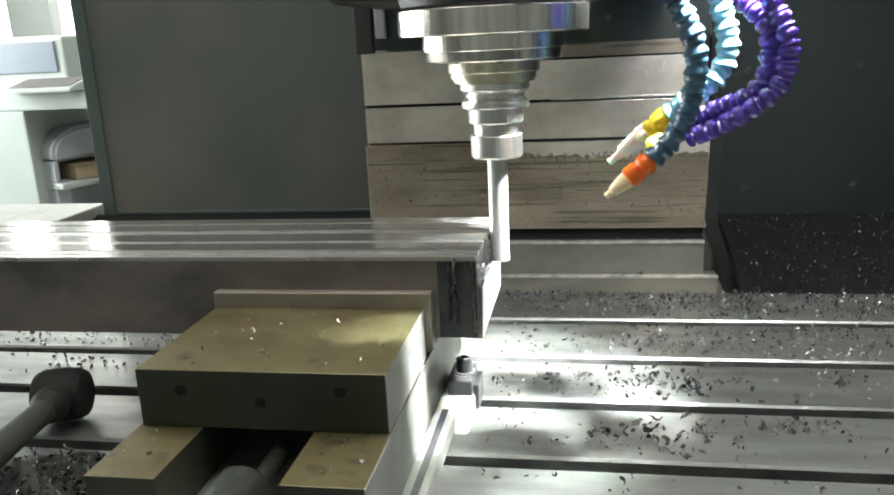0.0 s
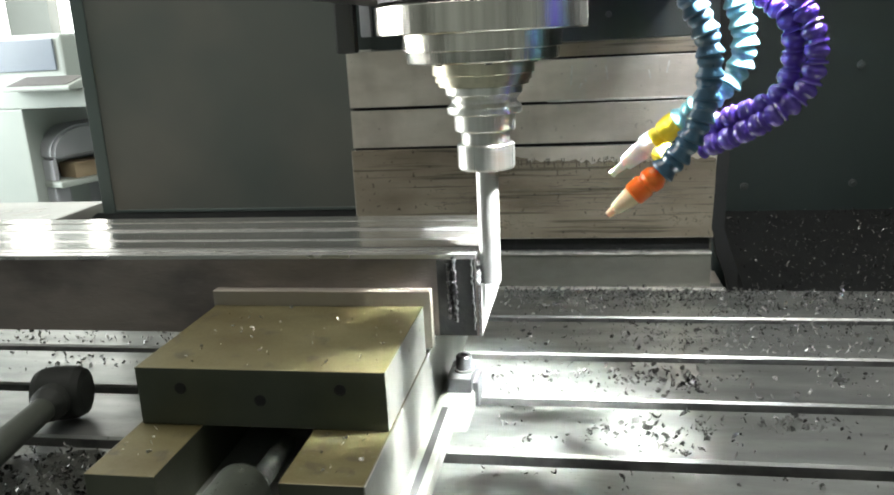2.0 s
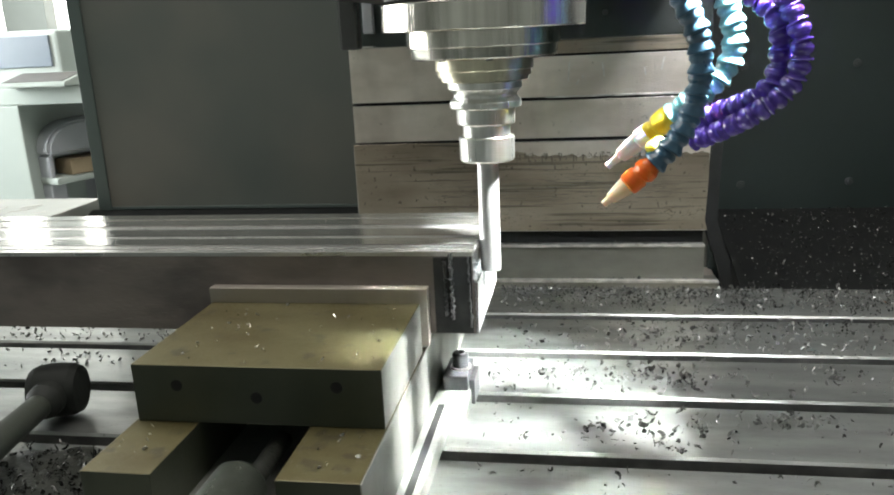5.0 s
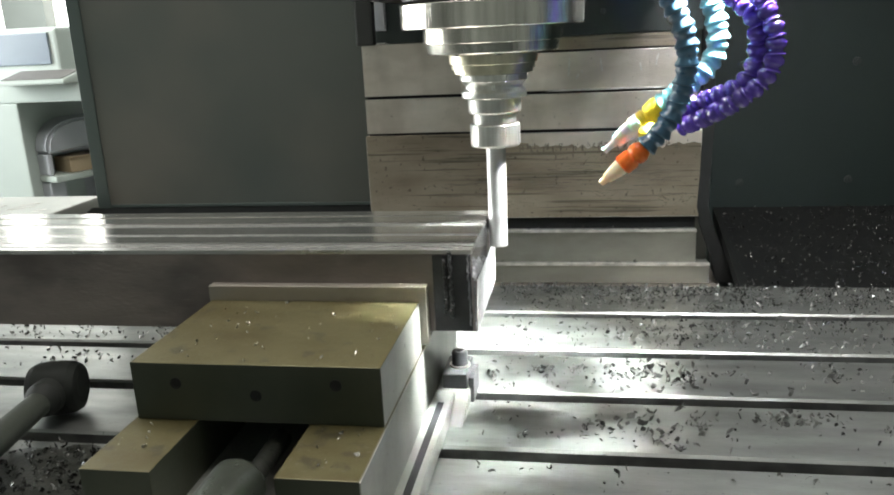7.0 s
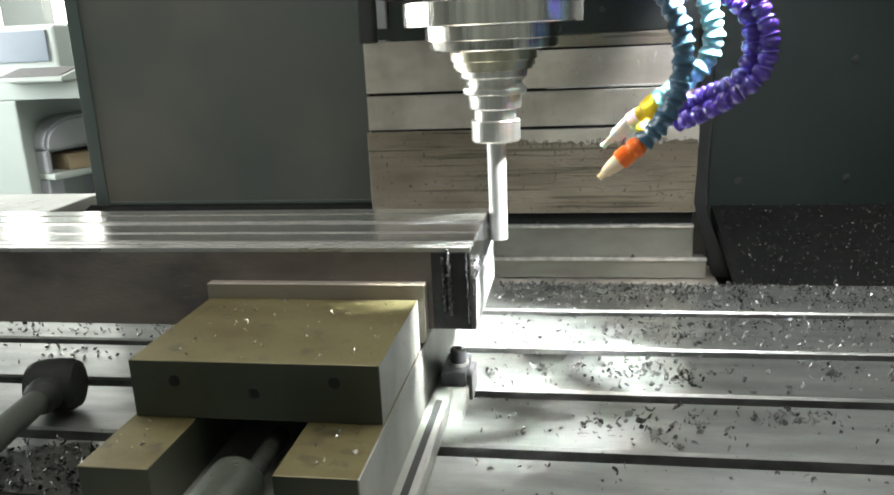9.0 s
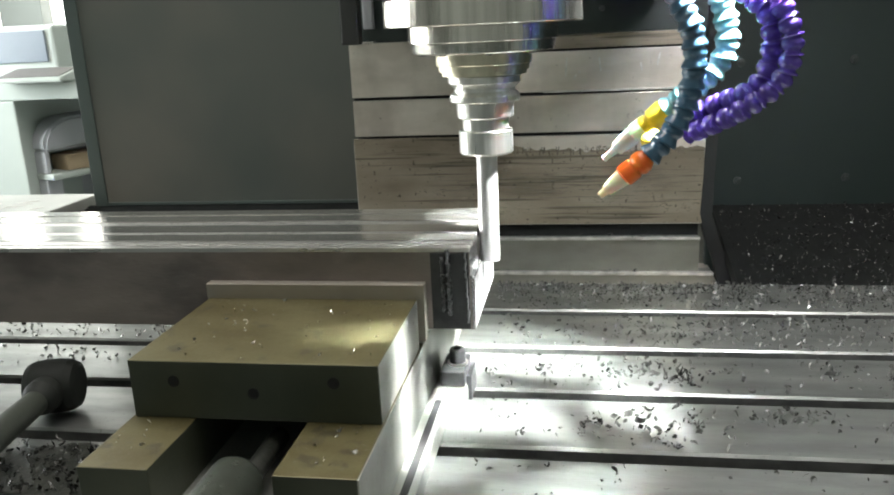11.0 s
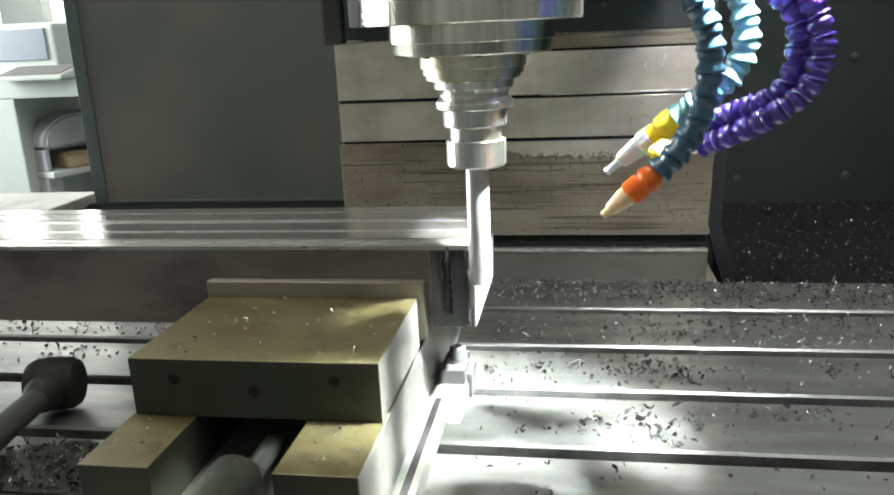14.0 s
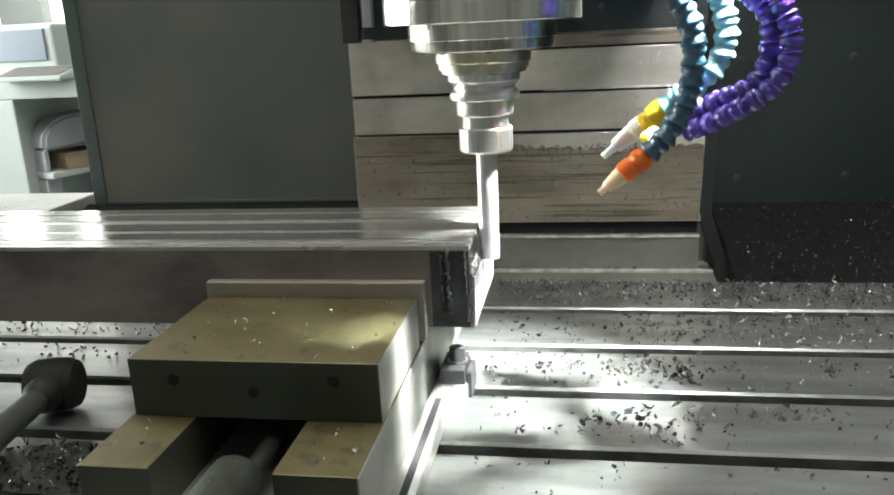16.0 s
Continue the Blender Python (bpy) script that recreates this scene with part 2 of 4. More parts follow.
def lathe(profile, n=48, smooth=True, m=None):
    """A turned form about z from (radius, height) pairs."""
    bm = bmesh.new()
    rings = []
    for r, z in profile:
        if r < 1e-6:
            rings.append([bm.verts.new((0, 0, z))])
        else:
            rings.append([bm.verts.new((r * math.cos(2 * math.pi * i / n), r * math.sin(2 * math.pi * i / n), z)) for i in range(n)])
    for a, b in zip(rings, rings[1:]):
        for i in range(n):
            j = (i + 1) % n
            if len(a) == 1 and len(b) == 1:
                continue
            if len(a) == 1:
                bm.faces.new((a[0], b[j], b[i]))
            elif len(b) == 1:
                bm.faces.new((a[i], a[j], b[0]))
            else:
                bm.faces.new((a[i], a[j], b[j], b[i]))
    bmesh.ops.recalc_face_normals(bm, faces=bm.faces)
    for f in bm.faces:
        f.smooth = smooth
    for e in bm.edges:
        if e.is_manifold and e.calc_face_angle() > 0.3:
            e.smooth = False
    if m is not None:
        bm.transform(m)
    return bm


def part(name, bm, mat, parent=None, label="", where=None):
    me = bpy.data.meshes.new(name)
    bm.to_mesh(me)
    bm.free()
    for k in (mat if isinstance(mat, (list, tuple)) else [mat]):
        me.materials.append(k)
    o = new(name, me)
    o.parent = parent
    if where is not None:
        o.matrix_basis = where
    if label:
        tagged(o, label)
    return o


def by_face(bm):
    """Ground tops take slot 0, ground sides slot 1, ends slot 2, shade in its colour."""
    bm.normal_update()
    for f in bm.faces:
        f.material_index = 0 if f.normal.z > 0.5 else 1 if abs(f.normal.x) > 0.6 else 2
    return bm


def thing(name, label, category, group="", kind="", where=None):
    o = new(name)
    o.empty_display_size = 0.05
    if where is not None:
        o.matrix_basis = where
    return tagged(o, label, category, group, kind)


def along(a, b):
    """A pose at a whose z points to b."""
    d = Vector(b) - Vector(a)
    return Matrix.Translation(a) @ d.to_track_quat("Z", "Y").to_matrix().to_4x4()


def extrude_x(profile, x0, x1, mats=None):
    """A closed outline in (y, z) drawn out along x; mats: a material index for each side."""
    bm = bmesh.new()
    a = [bm.verts.new((x0, y, z)) for y, z in profile]
    b = [bm.verts.new((x1, y, z)) for y, z in profile]
    n = len(profile)
    for i in range(n):
        f = bm.faces.new((a[i], a[(i + 1) % n], b[(i + 1) % n], b[i]))
        if mats:
            f.material_index = mats[i]
    bm.faces.new(a)
    bm.faces.new(b)
    bmesh.ops.recalc_face_normals(bm, faces=bm.faces)
    return bm


# ---- the shop around ----
def shop():
    floor = part("floor", a_box(-3.6, 3.2, -3.2, 4.2, -1.0, -0.9), M_FLOOR)
    tagged(floor, "grey concrete workshop floor under the machines", "floor", kind="structure")
    bm = bmesh.new()
    box(bm, -3.6, -1.0, -3.2, 4.2, 3.0, 3.1)
    box(bm, 1.4, 3.2, -3.2, 4.2, 3.0, 3.1)
    box(bm, -1.0, 1.4, -3.2, -0.5, 3.0, 3.1)
    box(bm, -1.0, 1.4, 1.7, 4.2, 3.0, 3.1)
    ceiling = part("ceiling", bm, M_WALL)
    tagged(ceiling, "grey plastered workshop ceiling", "ceiling", kind="structure")
    # two unseen openings are added so the backdrop reflects in table and bar
    bm = bmesh.new()
    box(bm, -3.6, -3.4, 4.0, 4.1, -0.9, 3.0)
    box(bm, -3.1, -2.82, 4.0, 4.1, 0.48, 2.6)
    box(bm, -3.4, -2.82, 4.0, 4.1, -0.9, 0.48)
    box(bm, -3.4, -2.6, 4.0, 4.1, 2.6, 3.0)
    box(bm, -2.6, -2.45, 4.0, 4.1, -0.9, 3.0)
    box(bm, -1.5, 3.2, 4.0, 4.1, -0.9, 3.0)
    box(bm, -2.45, -1.5, 4.0, 4.1, -0.9, 0.48)
    box(bm, -2.45, -1.5, 4.0, 4.1, 2.6, 3.0)
    box(bm, -2.82, -2.6, 4.0, 4.1, -0.9, 0.48)
    w = part("wall_north", bm, M_WALL)
    far = part("backdrop", a_box(-4.4, -0.6, 4.6, 4.62, -0.2, 3.4), material("bright_yard", (0.8, 0.8, 0.8), 0.9, glow=((1.0, 0.99, 0.95), 4.0)))
    tagged(far, "bright hazy daylight outside the workshop windows", "backdrop", kind="structure")
    tagged(w, "grey plastered workshop wall behind the machines", "wall", kind="structure")
    w = part("wall_east", a_box(3.0, 3.1, -3.0, 4.0, -0.9, 3.0), M_WALL)
    tagged(w, "grey plastered workshop side wall", "wall", kind="structure")
    bm = bmesh.new()
    box(bm, -3.5, -3.4, -3.0, 4.0, -0.9, 0.2)
    box(bm, -3.5, -3.4, -3.0, 4.0, 1.8, 3.0)
    box(bm, -3.5, -3.4, -3.0, 0.2, 0.2, 1.8)
    box(bm, -3.5, -3.4, 3.0, 4.0, 0.2, 1.8)
    tagged(part("wall_west", bm, M_WALL), "workshop wall with a wide bright window", "wall", kind="structure")
    w = part("wall_south", a_box(-3.4, 3.0, -3.1, -3.0, -0.9, 3.0), M_WALL)
    tagged(w, "grey plastered workshop wall opposite the machine", "wall", kind="structure")


# ---- machine enclosure ----
def enclosure():
    bm = a_box(-0.590, 0.560, 0.880, 0.9, -0.35, 1.1, bevel=0.002)
    back = part("wall_back_panel", bm, M_PANEL)
    tagged(back, "dark grey-green painted sheet metal enclosure panel", "panel", kind="structure")
    part("fold", a_box(-0.5905, -0.5640, 0.8765, 0.8797, -0.02, 1.1, bevel=0.0014), M_TEAL, back, "teal-grey folded panel edge")
    part("bottom_flange", a_box(-0.5635, -0.02, 0.8765, 0.8797, 0.058, 0.064, bevel=0.001), M_TEAL, back, "dark folded bottom flange")
    side = part("wall_right_panel", a_box(0.5605, 1.50, 0.868, 0.9, -0.35, 1.1, bevel=0.002), M_PANEL2)
    tagged(side, "black-green painted enclosure panel with small screws", "panel", kind="structure")
    for x, z in ((0.777, 0.285), (0.779, 0.094), (0.608, 0.091), (0.605, 0.286)):
        screw = lathe([(0, 0.0045), (0.003, 0.0045), (0.0033, 0.003), (0.0062, 0.0025), (0.0066, 0.0), (0, 0)], 20,
                      m=pose(x, 0.868, z, 90, 0, 0))
        part("screw", screw, M_SCREWHEAD, side, "small dull steel button screw")
    tray = part("chip_tray_right", extrude_x([(0.586, -0.012), (0.868, 0.049), (0.868, 0.03), (0.586, -0.03)], 0.566, 1.5), M_TRAY)
    tagged(tray, "black oily sloping tray littered with chips", "chip tray", kind="structure")
    tray = part("chip_tray_left", extrude_x([(0.60, -0.01), (0.88, 0.058), (0.88, 0.03), (0.60, -0.03)], -0.606, -0.02), M_TRAY)
    tagged(tray, "black sloping sheet metal tray behind the table", "chip tray", kind="structure")
    well = part("chip_well_floor", a_box(-1.1, 1.5, 0.55, 0.9, -0.4, -0.36), M_TRAY)
    tagged(well, "dark oily machine base behind the table", "machine base", kind="structure")
    # added filler for the gap; it reflects light onto the lower plates
    bed = part("gap_reflector", a_box(-0.60, 0.5655, 0.5845, 0.879, -0.36, -0.058, bevel=0.001), M_COVER)
    tagged(bed, "pale sheet added behind the table to lighten the cover plates", "way cover", kind="structure")
    sill = part("door_sill", a_box(-1.5, -0.606, 0.62, 0.915, -0.9, 0.075, bevel=0.004), M_SILL)
    tagged(sill, "pale sheet metal door sill with bright scratches", "sill", kind="structure")
    rng = random.Random(6)
    for i in range(14):
        x, y, n = rng.uniform(-1.0, -0.63), rng.uniform(0.64, 0.88), rng.uniform(0.008, 0.03)
        part("scratch", a_box(-n, n, -0.0012, 0.0012, 0.0, 0.0007), M_COVERLIP, sill, "bright scratch", where=pose(x, y, 0.0751, 0, 0, rng.uniform(25, 75)))
    # unseen dark sheet that keeps low light off the vise front
    door = part("front_blocker", a_box(-1.3, 1.5, -1.02, -1.0, -0.9, 0.15, bevel=0.004), M_PANEL2)
    tagged(door, "unseen dark sheet added at the machine front to block light", "panel", kind="structure")
    right = part("wall_right_end", a_box(1.5, 1.53, -0.2, 0.9, -0.35, 1.1), M_PANEL2)
    tagged(right, "black-green enclosure end wall", "panel", kind="structure")


# ---- slotted machine table ----
SLOTS = (0.0956, 0.2116, 0.3265, 0.4525)


def table():
    t = thing("machine_table", "ground steel machine table with long T-slots and scattered chips", "machine table")
    x0, x1, w, c = -1.1, 1.2, 0.0195, 0.0025
    starts = [-0.02] + list(SLOTS)
    ys = [-0.14] + starts
    pts = [(-0.26, -0.07), (-0.26, -0.002), (-0.258, 0.0)]
    for s in ys:
        pts += [(s - c * 0.5, 0.0), (s, -c * 0.5), (s, -0.022), (s - 0.008, -0.022), (s - 0.008, -0.036), (s + w + 0.008, -0.036),
                (s + w + 0.008, -0.022), (s + w, -0.022), (s + w, -c), (s + w + c, 0.0)]
    pts += [(0.581, 0.0), (0.583, -0.002), (0.583, -0.07)]
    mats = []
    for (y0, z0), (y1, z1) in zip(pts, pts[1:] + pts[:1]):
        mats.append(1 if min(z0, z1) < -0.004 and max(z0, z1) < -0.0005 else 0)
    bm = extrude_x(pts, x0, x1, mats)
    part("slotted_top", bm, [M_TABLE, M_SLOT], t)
    part("table_base", a_box(-0.95, 1.05, -0.2, 0.54, -0.9, -0.0705, bevel=0.01), M_GREY, t, "grey cast machine base")
    return t


# ---- vise, workpiece, clamp, mallet ----
def vise():
    v = thing("machine_vise", "oiled steel machine vise bolted on the slotted table", "vise")
    body = bmesh.new()
    box(body, 0.0, 0.1995, -0.30, 0.43, 0.0, 0.034, 0.0015)
    part("base", body, M_VISESIDE, v)
    part("rail", by_face(a_box(-0.004, 0.0495, -0.0748, 0.42, 0.034, 0.0792, bevel=0.0009)), [M_VISE, M_VISESHADE, M_VISESHADE], v, "oily ground steel slide rail")
    part("rail", by_face(a_box(0.1398, 0.1995, -0.0748, 0.42, 0.034, 0.0792, bevel=0.0009)), [M_VISE, M_VISESHADE, M_VISESHADE], v, "oily ground steel slide rail")
    jaw = part("movable_jaw", by_face(a_box(-0.001, 0.1988, 0.0, 0.1463, 0.0794, 0.1272, bevel=0.0009)), [M_VISE, M_VISESIDE, M_VISESHADE], v, "brownish oily steel jaw block with drilled holes")
    for x, z in ((0.0354, 0.1106), (0.0996, 0.1021), (0.1636, 0.1125)):
        h = lathe([(0.0046, 0.0), (0.0046, 0.0008), (0.0036, 0.0008), (0.0036, 0.0003), (0, 0.0003)], 20, m=pose(x, 0.0002, z, 90, 0, 0))
        part("bolt_hole", h, M_HOLE, jaw, "small dark drilled hole")
    part("jaw_plate", a_box(-0.0036, 0.2056, 0.1465, 0.1583, 0.0863, 0.1410, bevel=0.0008), M_JAW, v, "grey hardened steel jaw plate")
    part("fixed_jaw", a_box(0.0, 0.1995, 0.3172, 0.42, 0.0794, 0.142, bevel=0.001), M_VISESIDE, v)
    # paler plate over the rail: being lit more is put into its colour
    part("body_side", a_box(0.1988, 0.2004, -0.0746, 0.415, 0.002, 0.0786, bevel=0.0004), M_VISESIDE, v, "ground side of the vise body, lit look in its pale steel")
    part("fixed_jaw_step", a_box(0.0, 0.1995, 0.159, 0.3170, 0.0794, 0.0940, bevel=0.0005), M_VISESIDE, v)
    screw = lathe([(0, -0.30), (0.0205, -0.30), (0.0205, -0.064), (0.0185, -0.060), (0, -0.060)], 40,
                  m=pose(0.1085, 0, 0.0655, -90, 0, 0))
    part("lead_screw", screw, M_SHAFT, v, "dull grey steel screw shaft")
    part("screw_thread", lathe([(0, -0.0605), (0.008, -0.0605), (0.008, 0.02), (0, 0.02)], 28, m=pose(0.1085, 0, 0.056, -90, 0, 0)), M_DARKGLOSS, v, "dark oily screw thread")
    fl = extrude_x([(-0.30, 0.0), (0.196, 0.0), (0.196, 0.016), (0.190, 0.0185), (-0.30, 0.0185)], 0.1997, 0.2195)
    bmesh.ops.bevel(fl, geom=list(fl.edges), offset=0.001, segments=2, affect="EDGES")
    part("flange", fl, M_VISESIDE, v, "bright steel mounting flange")
    part("flange_groove", a_box(0.2072, 0.2135, -0.30, 0.165, 0.0180, 0.0189), M_HOLE, v, "dark groove along the flange")
    lug = extrude_x([(0.150, 0.0), (0.262, 0.0), (0.262, 0.017), (0.196, 0.017), (0.165, 0.005)], 0.1997, 0.2335)
    bmesh.ops.bevel(lug, geom=list(lug.edges), offset=0.0012, segments=2, affect="EDGES")
    part("lug", lug, M_VISESIDE, v, "bright cast clamping lug")
    return v


def clamp():
    c = thing("clamp_block", "dark steel clamp block with a socket head bolt", "clamp")
    part("block", a_box(0.2065, 0.2312, 0.1985, 0.247, 0.0172, 0.0325, bevel=0.0012), M_BOLT, c)
    part("foot", a_box(0.2318, 0.2372, 0.205, 0.242, 0.0, 0.026, bevel=0.0008), M_BOLT, c)
    w = lathe([(0.005, 0), (0.0105, 0), (0.0105, 0.0022), (0.005, 0.0022)], 32, m=pose(0.2215, 0.2215, 0.0326))
    part("washer", w, M_HOLDER, c, "bright steel washer")
    b = lathe([(0, 0.006), (0.0038, 0.006), (0.0042, 0.0145), (0.0068, 0.0145), (0.008, 0.0132), (0.0083, 0.012), (0.0083, 0.0), (0, 0)], 36,
              m=pose(0.2215, 0.2215, 0.0349))
    part("socket_bolt", b, M_BOLT, c, "black socket head cap bolt")


def workpiece():
    w = thing("steel_workpiece", "long black-scaled steel bar with milled top, held in vise", "workpiece")
    y0, y1, z0, z1 = 0.1586, 0.3185, 0.0945, 0.1725
    xe, zl, xt = 0.2500, 0.1434, 0.2466
    # bar with the step that the cutter leaves at the end
    bm = bmesh.new()
    prof = [(-0.9, z0), (0.224, z0 + 0.0), (0.2255, z0 + 0.0), (xe, z0), (xe + 0.0008, zl), (xt, zl), (xt, z1 - 0.004), (-0.9, z1 - 0.004)]
    a = [bm.verts.new((x, y0, z)) for x, z in prof]
    b = [bm.verts.new((x, y1, z)) for x, z in prof]
    n = len(prof)
    for i in range(n):
        f = bm.faces.new((a[i], a[(i + 1) % n], b[(i + 1) % n], b[i]))
        f.material_index = 2 if i in (4, 5) else 1 if i == 3 else 0
    bm.faces.new(a), bm.faces.new(b)
    bmesh.ops.recalc_face_normals(bm, faces=bm.faces)
    part("bar", bm, [M_SCALE, M_ROUGHCUT, M_FRESH], w, "black mill-scaled steel bar")
    # the front face is black towards the cut end
    part("black_end", a_box(0.2105, 0.2455, y0 - 0.0007, y0 + 0.001, z0 + 0.0006, z1 - 0.0046, bevel=0.0003), M_BARBLACK, w, "black end of the bar's front face")
    # milled top, in bands left by the passes
    bands = ((y0, 0.1695, 0.0), (0.1700, 0.1722, -0.0024), (0.1726, 0.1838, 0.0), (0.1842, 0.186, -0.0024), (0.1864, 0.2105, 0.0), (0.2107, 0.2175, 0.0002), (0.2178, 0.2490, 0.0), (0.2493, 0.262, 0.0001), (0.2626, 0.2675, -0.0034),
             (0.2679, 0.294, -0.0004), (0.2945, 0.2975, -0.0022), (0.298, y1, 0.0))
    for ya, yb, dz in bands:
        part("milled_band", a_box(-0.9, xt - 0.0002, ya, yb, z1 - 0.0039, z1 + dz, bevel=0.0002), M_POLISHED if yb - ya > 0.02 else M_MILLED, w)
    # rough torn ridges on the face near the cut end
    rng = random.Random(4)

    def ridge(x, xw, zt, zb, depth, steps, lean):
        bm = bmesh.new()
        rows = []
        for i in range(steps + 1):
            k = i / steps
            z = zt + (zb - zt) * k
            cx = x + lean * k + rng.uniform(-0.0007, 0.0007)
            d = depth * rng.uniform(0.45, 1.3)
            ww = xw * rng.uniform(0.6, 1.25)
            rows.append([bm.verts.new(p) for p in ((cx - ww, y0 + 0.0004, z), (cx - ww * 0.45, y0 - d * 0.8, z + rng.uniform(-.0006, .0006)),
                                                  (cx + ww * 0.3, y0 - d, z + rng.uniform(-.0006, .0006)), (cx + ww, y0 + 0.0004, z))])
        for r0, r1 in zip(rows, rows[1:]):
            for p in range(3):
                bm.faces.new((r0[p], r0[p + 1], r1[p + 1], r1[p]))
        bm.faces.new(rows[0]), bm.faces.new(rows[-1])
        bmesh.ops.recalc_face_normals(bm, faces=bm.faces)
        return bm
    part("burr", ridge(0.2212, 0.0019, z1 - 0.008, z0 + 0.018, 0.0040, 46, 0.0005), M_BURR, w, "torn bright steel burr")
    part("burr", ridge(0.2262, 0.0021, z1 - 0.001, z0 + 0.014, 0.0046, 48, 0.0012), M_BURR, w, "torn bright steel burr")
    part("burr", ridge(0.2425, 0.0015, z1 - 0.004, z0 + 0.006, 0.0026, 26, 0.0015), M_BURR, w, "torn bright steel burr")
    part("burr", ridge(0.2486, 0.0008, zl - 0.002, z0 + 0.001, 0.0012, 30, 0.0), M_BURR, w, "torn bright steel burr")
    # crumbs left on the step
    bm = bmesh.new()
    for i in range(70):
        y = y0 + 0.002 + abs(rng.gauss(0, 0.03))
        s = rng.uniform(0.0007, 0.0022) * (1.4 if y < y0 + 0.03 else 0.8)
        p = Vector((xt + rng.uniform(0.0, 0.0035), min(y, y1 - 0.01), zl + s * 0.6 + (rng.uniform(0, 0.010) if y < y0 + 0.03 else 0)))
        r = bmesh.ops.create_icosphere(bm, subdivisions=1, radius=s)
        for vv in r["verts"]:
            vv.co = p + Vector((vv.co.x * 0.7, vv.co.y * rng.uniform(.7, 1.6), vv.co.z * rng.uniform(.6, 1.7)))
    part("torn_edge", bm, M_ROUGHCUT, w, "torn bright crumbs on the cut step")
    return w


def mallet():
    m = thing("mallet", "black rubber mallet with a worn grey handle, lying on the table", "mallet",
              where=pose(-0.186, 0.152, 0.0285, 0, 0, 14))
    head = lathe([(0, -0.026), (0.017, -0.026), (0.023, -0.0235), (0.0262, -0.017), (0.0275, -0.006), (0.0275, 0.006), (0.0262, 0.017), (0.023, 0.0235),
                  (0.017, 0.026), (0, 0.026)], 40, m=pose(0, 0, 0, 0, 90, 0))
    part("head", head, M_MALLET, m)
    neck = lathe([(0.018, 0.015), (0.0175, 0.036), (0.014, 0.046), (0.0125, 0.05)], 32, m=pose(0, 0, 0, 85, 0, 0))
    part("collar", neck, M_MALLET, m)
    h = lathe([(0, 0.02), (0.0115, 0.02), (0.0122, 0.06), (0.0125, 0.11), (0.014, 0.2), (0.0145, 0.27), (0, 0.275)], 32, m=pose(0, 0, 0, 85, 0, 0))
    part("handle", h, M_HANDLE, m, "worn grey handle")


# ---- what rides on the column ----
RIDERS = []
AXIS = (0.2578, 0.2555)


def spindle():
    s = thing("spindle_head", "dark machine head with polished steel spindle rings", "spindle head")
    m = pose(*AXIS, -0.002)
    part("housing", lathe([(0.080, 0.397), (0.086, 0.393), (0.088, 0.400), (0.098, 0.46), (0.1, 0.62)], 72, m=m), M_HEADDARK, s)
    part("ring", lathe([(0.066, 0.3665), (0.0885, 0.3665), (0.0895, 0.3675), (0.0895, 0.389), (0.0885, 0.390), (0.08, 0.3925)], 96, m=m), M_CHROME, s, "polished steel flange ring")
    part("ring", lathe([(0.043, 0.3425), (0.0640, 0.3425), (0.0650, 0.3437), (0.0656, 0.3520), (0.0674, 0.3524), (0.0680, 0.3530), (0.0680, 0.3664), (0.06, 0.3664)], 96, m=m), M_CHROME, s, "polished steel nose ring")
    for i in range(8):
        a = math.tau * i / 8 + 0.2
        part("cap_screw", lathe([(0, 0.341), (0.003, 0.341), (0.0034, 0.3425), (0, 0.3425)], 14, m=m @ pose(0.055 * math.cos(a), 0.055 * math.sin(a), 0)), M_BOLT, s)
    head = a_box(0.05, 0.47, 0.40, 0.72, 0.405, 0.80, bevel=0.012)
    part("head_casting", head, M_HEADDARK, s, "dark painted head casting")
    part("side_cover", a_box(0.036, 0.062, 0.55, 0.57, 0.3465, 0.80, bevel=0.004), M_HEADDARK, s)
    part("manifold_bracket", a_box(0.318, 0.402, 0.13, 0.20, 0.605, 0.625, bevel=0.003), M_HEADDARK, s)
    part("hose_manifold", a_box(0.402, 0.475, 0.115, 0.185, 0.598, 0.632, bevel=0.004), M_HEADDARK, s, "dark metal hose manifold")
    # work light beside the spindle; an unseen tube is added to narrow its beam
    lamp = look((0.625, 0.190, 0.74), (0.225, 0.235, 0.0))
    part("work_light_housing", lathe([(0, 0.03), (0.025, 0.03), (0.046, 0.02), (0.053, 0.0), (0.053, -0.04), (0.044, -0.08), (0.044, -0.19), (0.048, -0.2), (0.048, -0.206), (0.033, -0.206), (0.033, -0.09), (0.0495, -0.035), (0.0495, 0.004), (0, 0.006)], 40, m=lamp), M_HEADDARK, s, "black tubular work light shade")
    part("work_light_lens", lathe([(0, 0.0035), (0.040, 0.0035), (0.040, 0.001), (0, 0.001)], 40, m=lamp), M_LED, s, "glowing white work light lens")
    # unseen ring, added to throw wide spill on cover and hoses
    part("spill_ring", lathe([(0.0335, -0.2065), (0.0475, -0.2065), (0.0475, -0.209), (0.0335, -0.209), (0.0335, -0.2065)], 40, m=lamp), M_SPILL, s, "added glowing ring that spreads light around the lamp")
    strip = a_box(0.018, 0.034, 0.738, 0.7515, 0.366, 0.60, bevel=0.002)
    part("guide_strip", strip, M_HOOD, s, "pale grey guide strip")
    RIDERS.append(s)


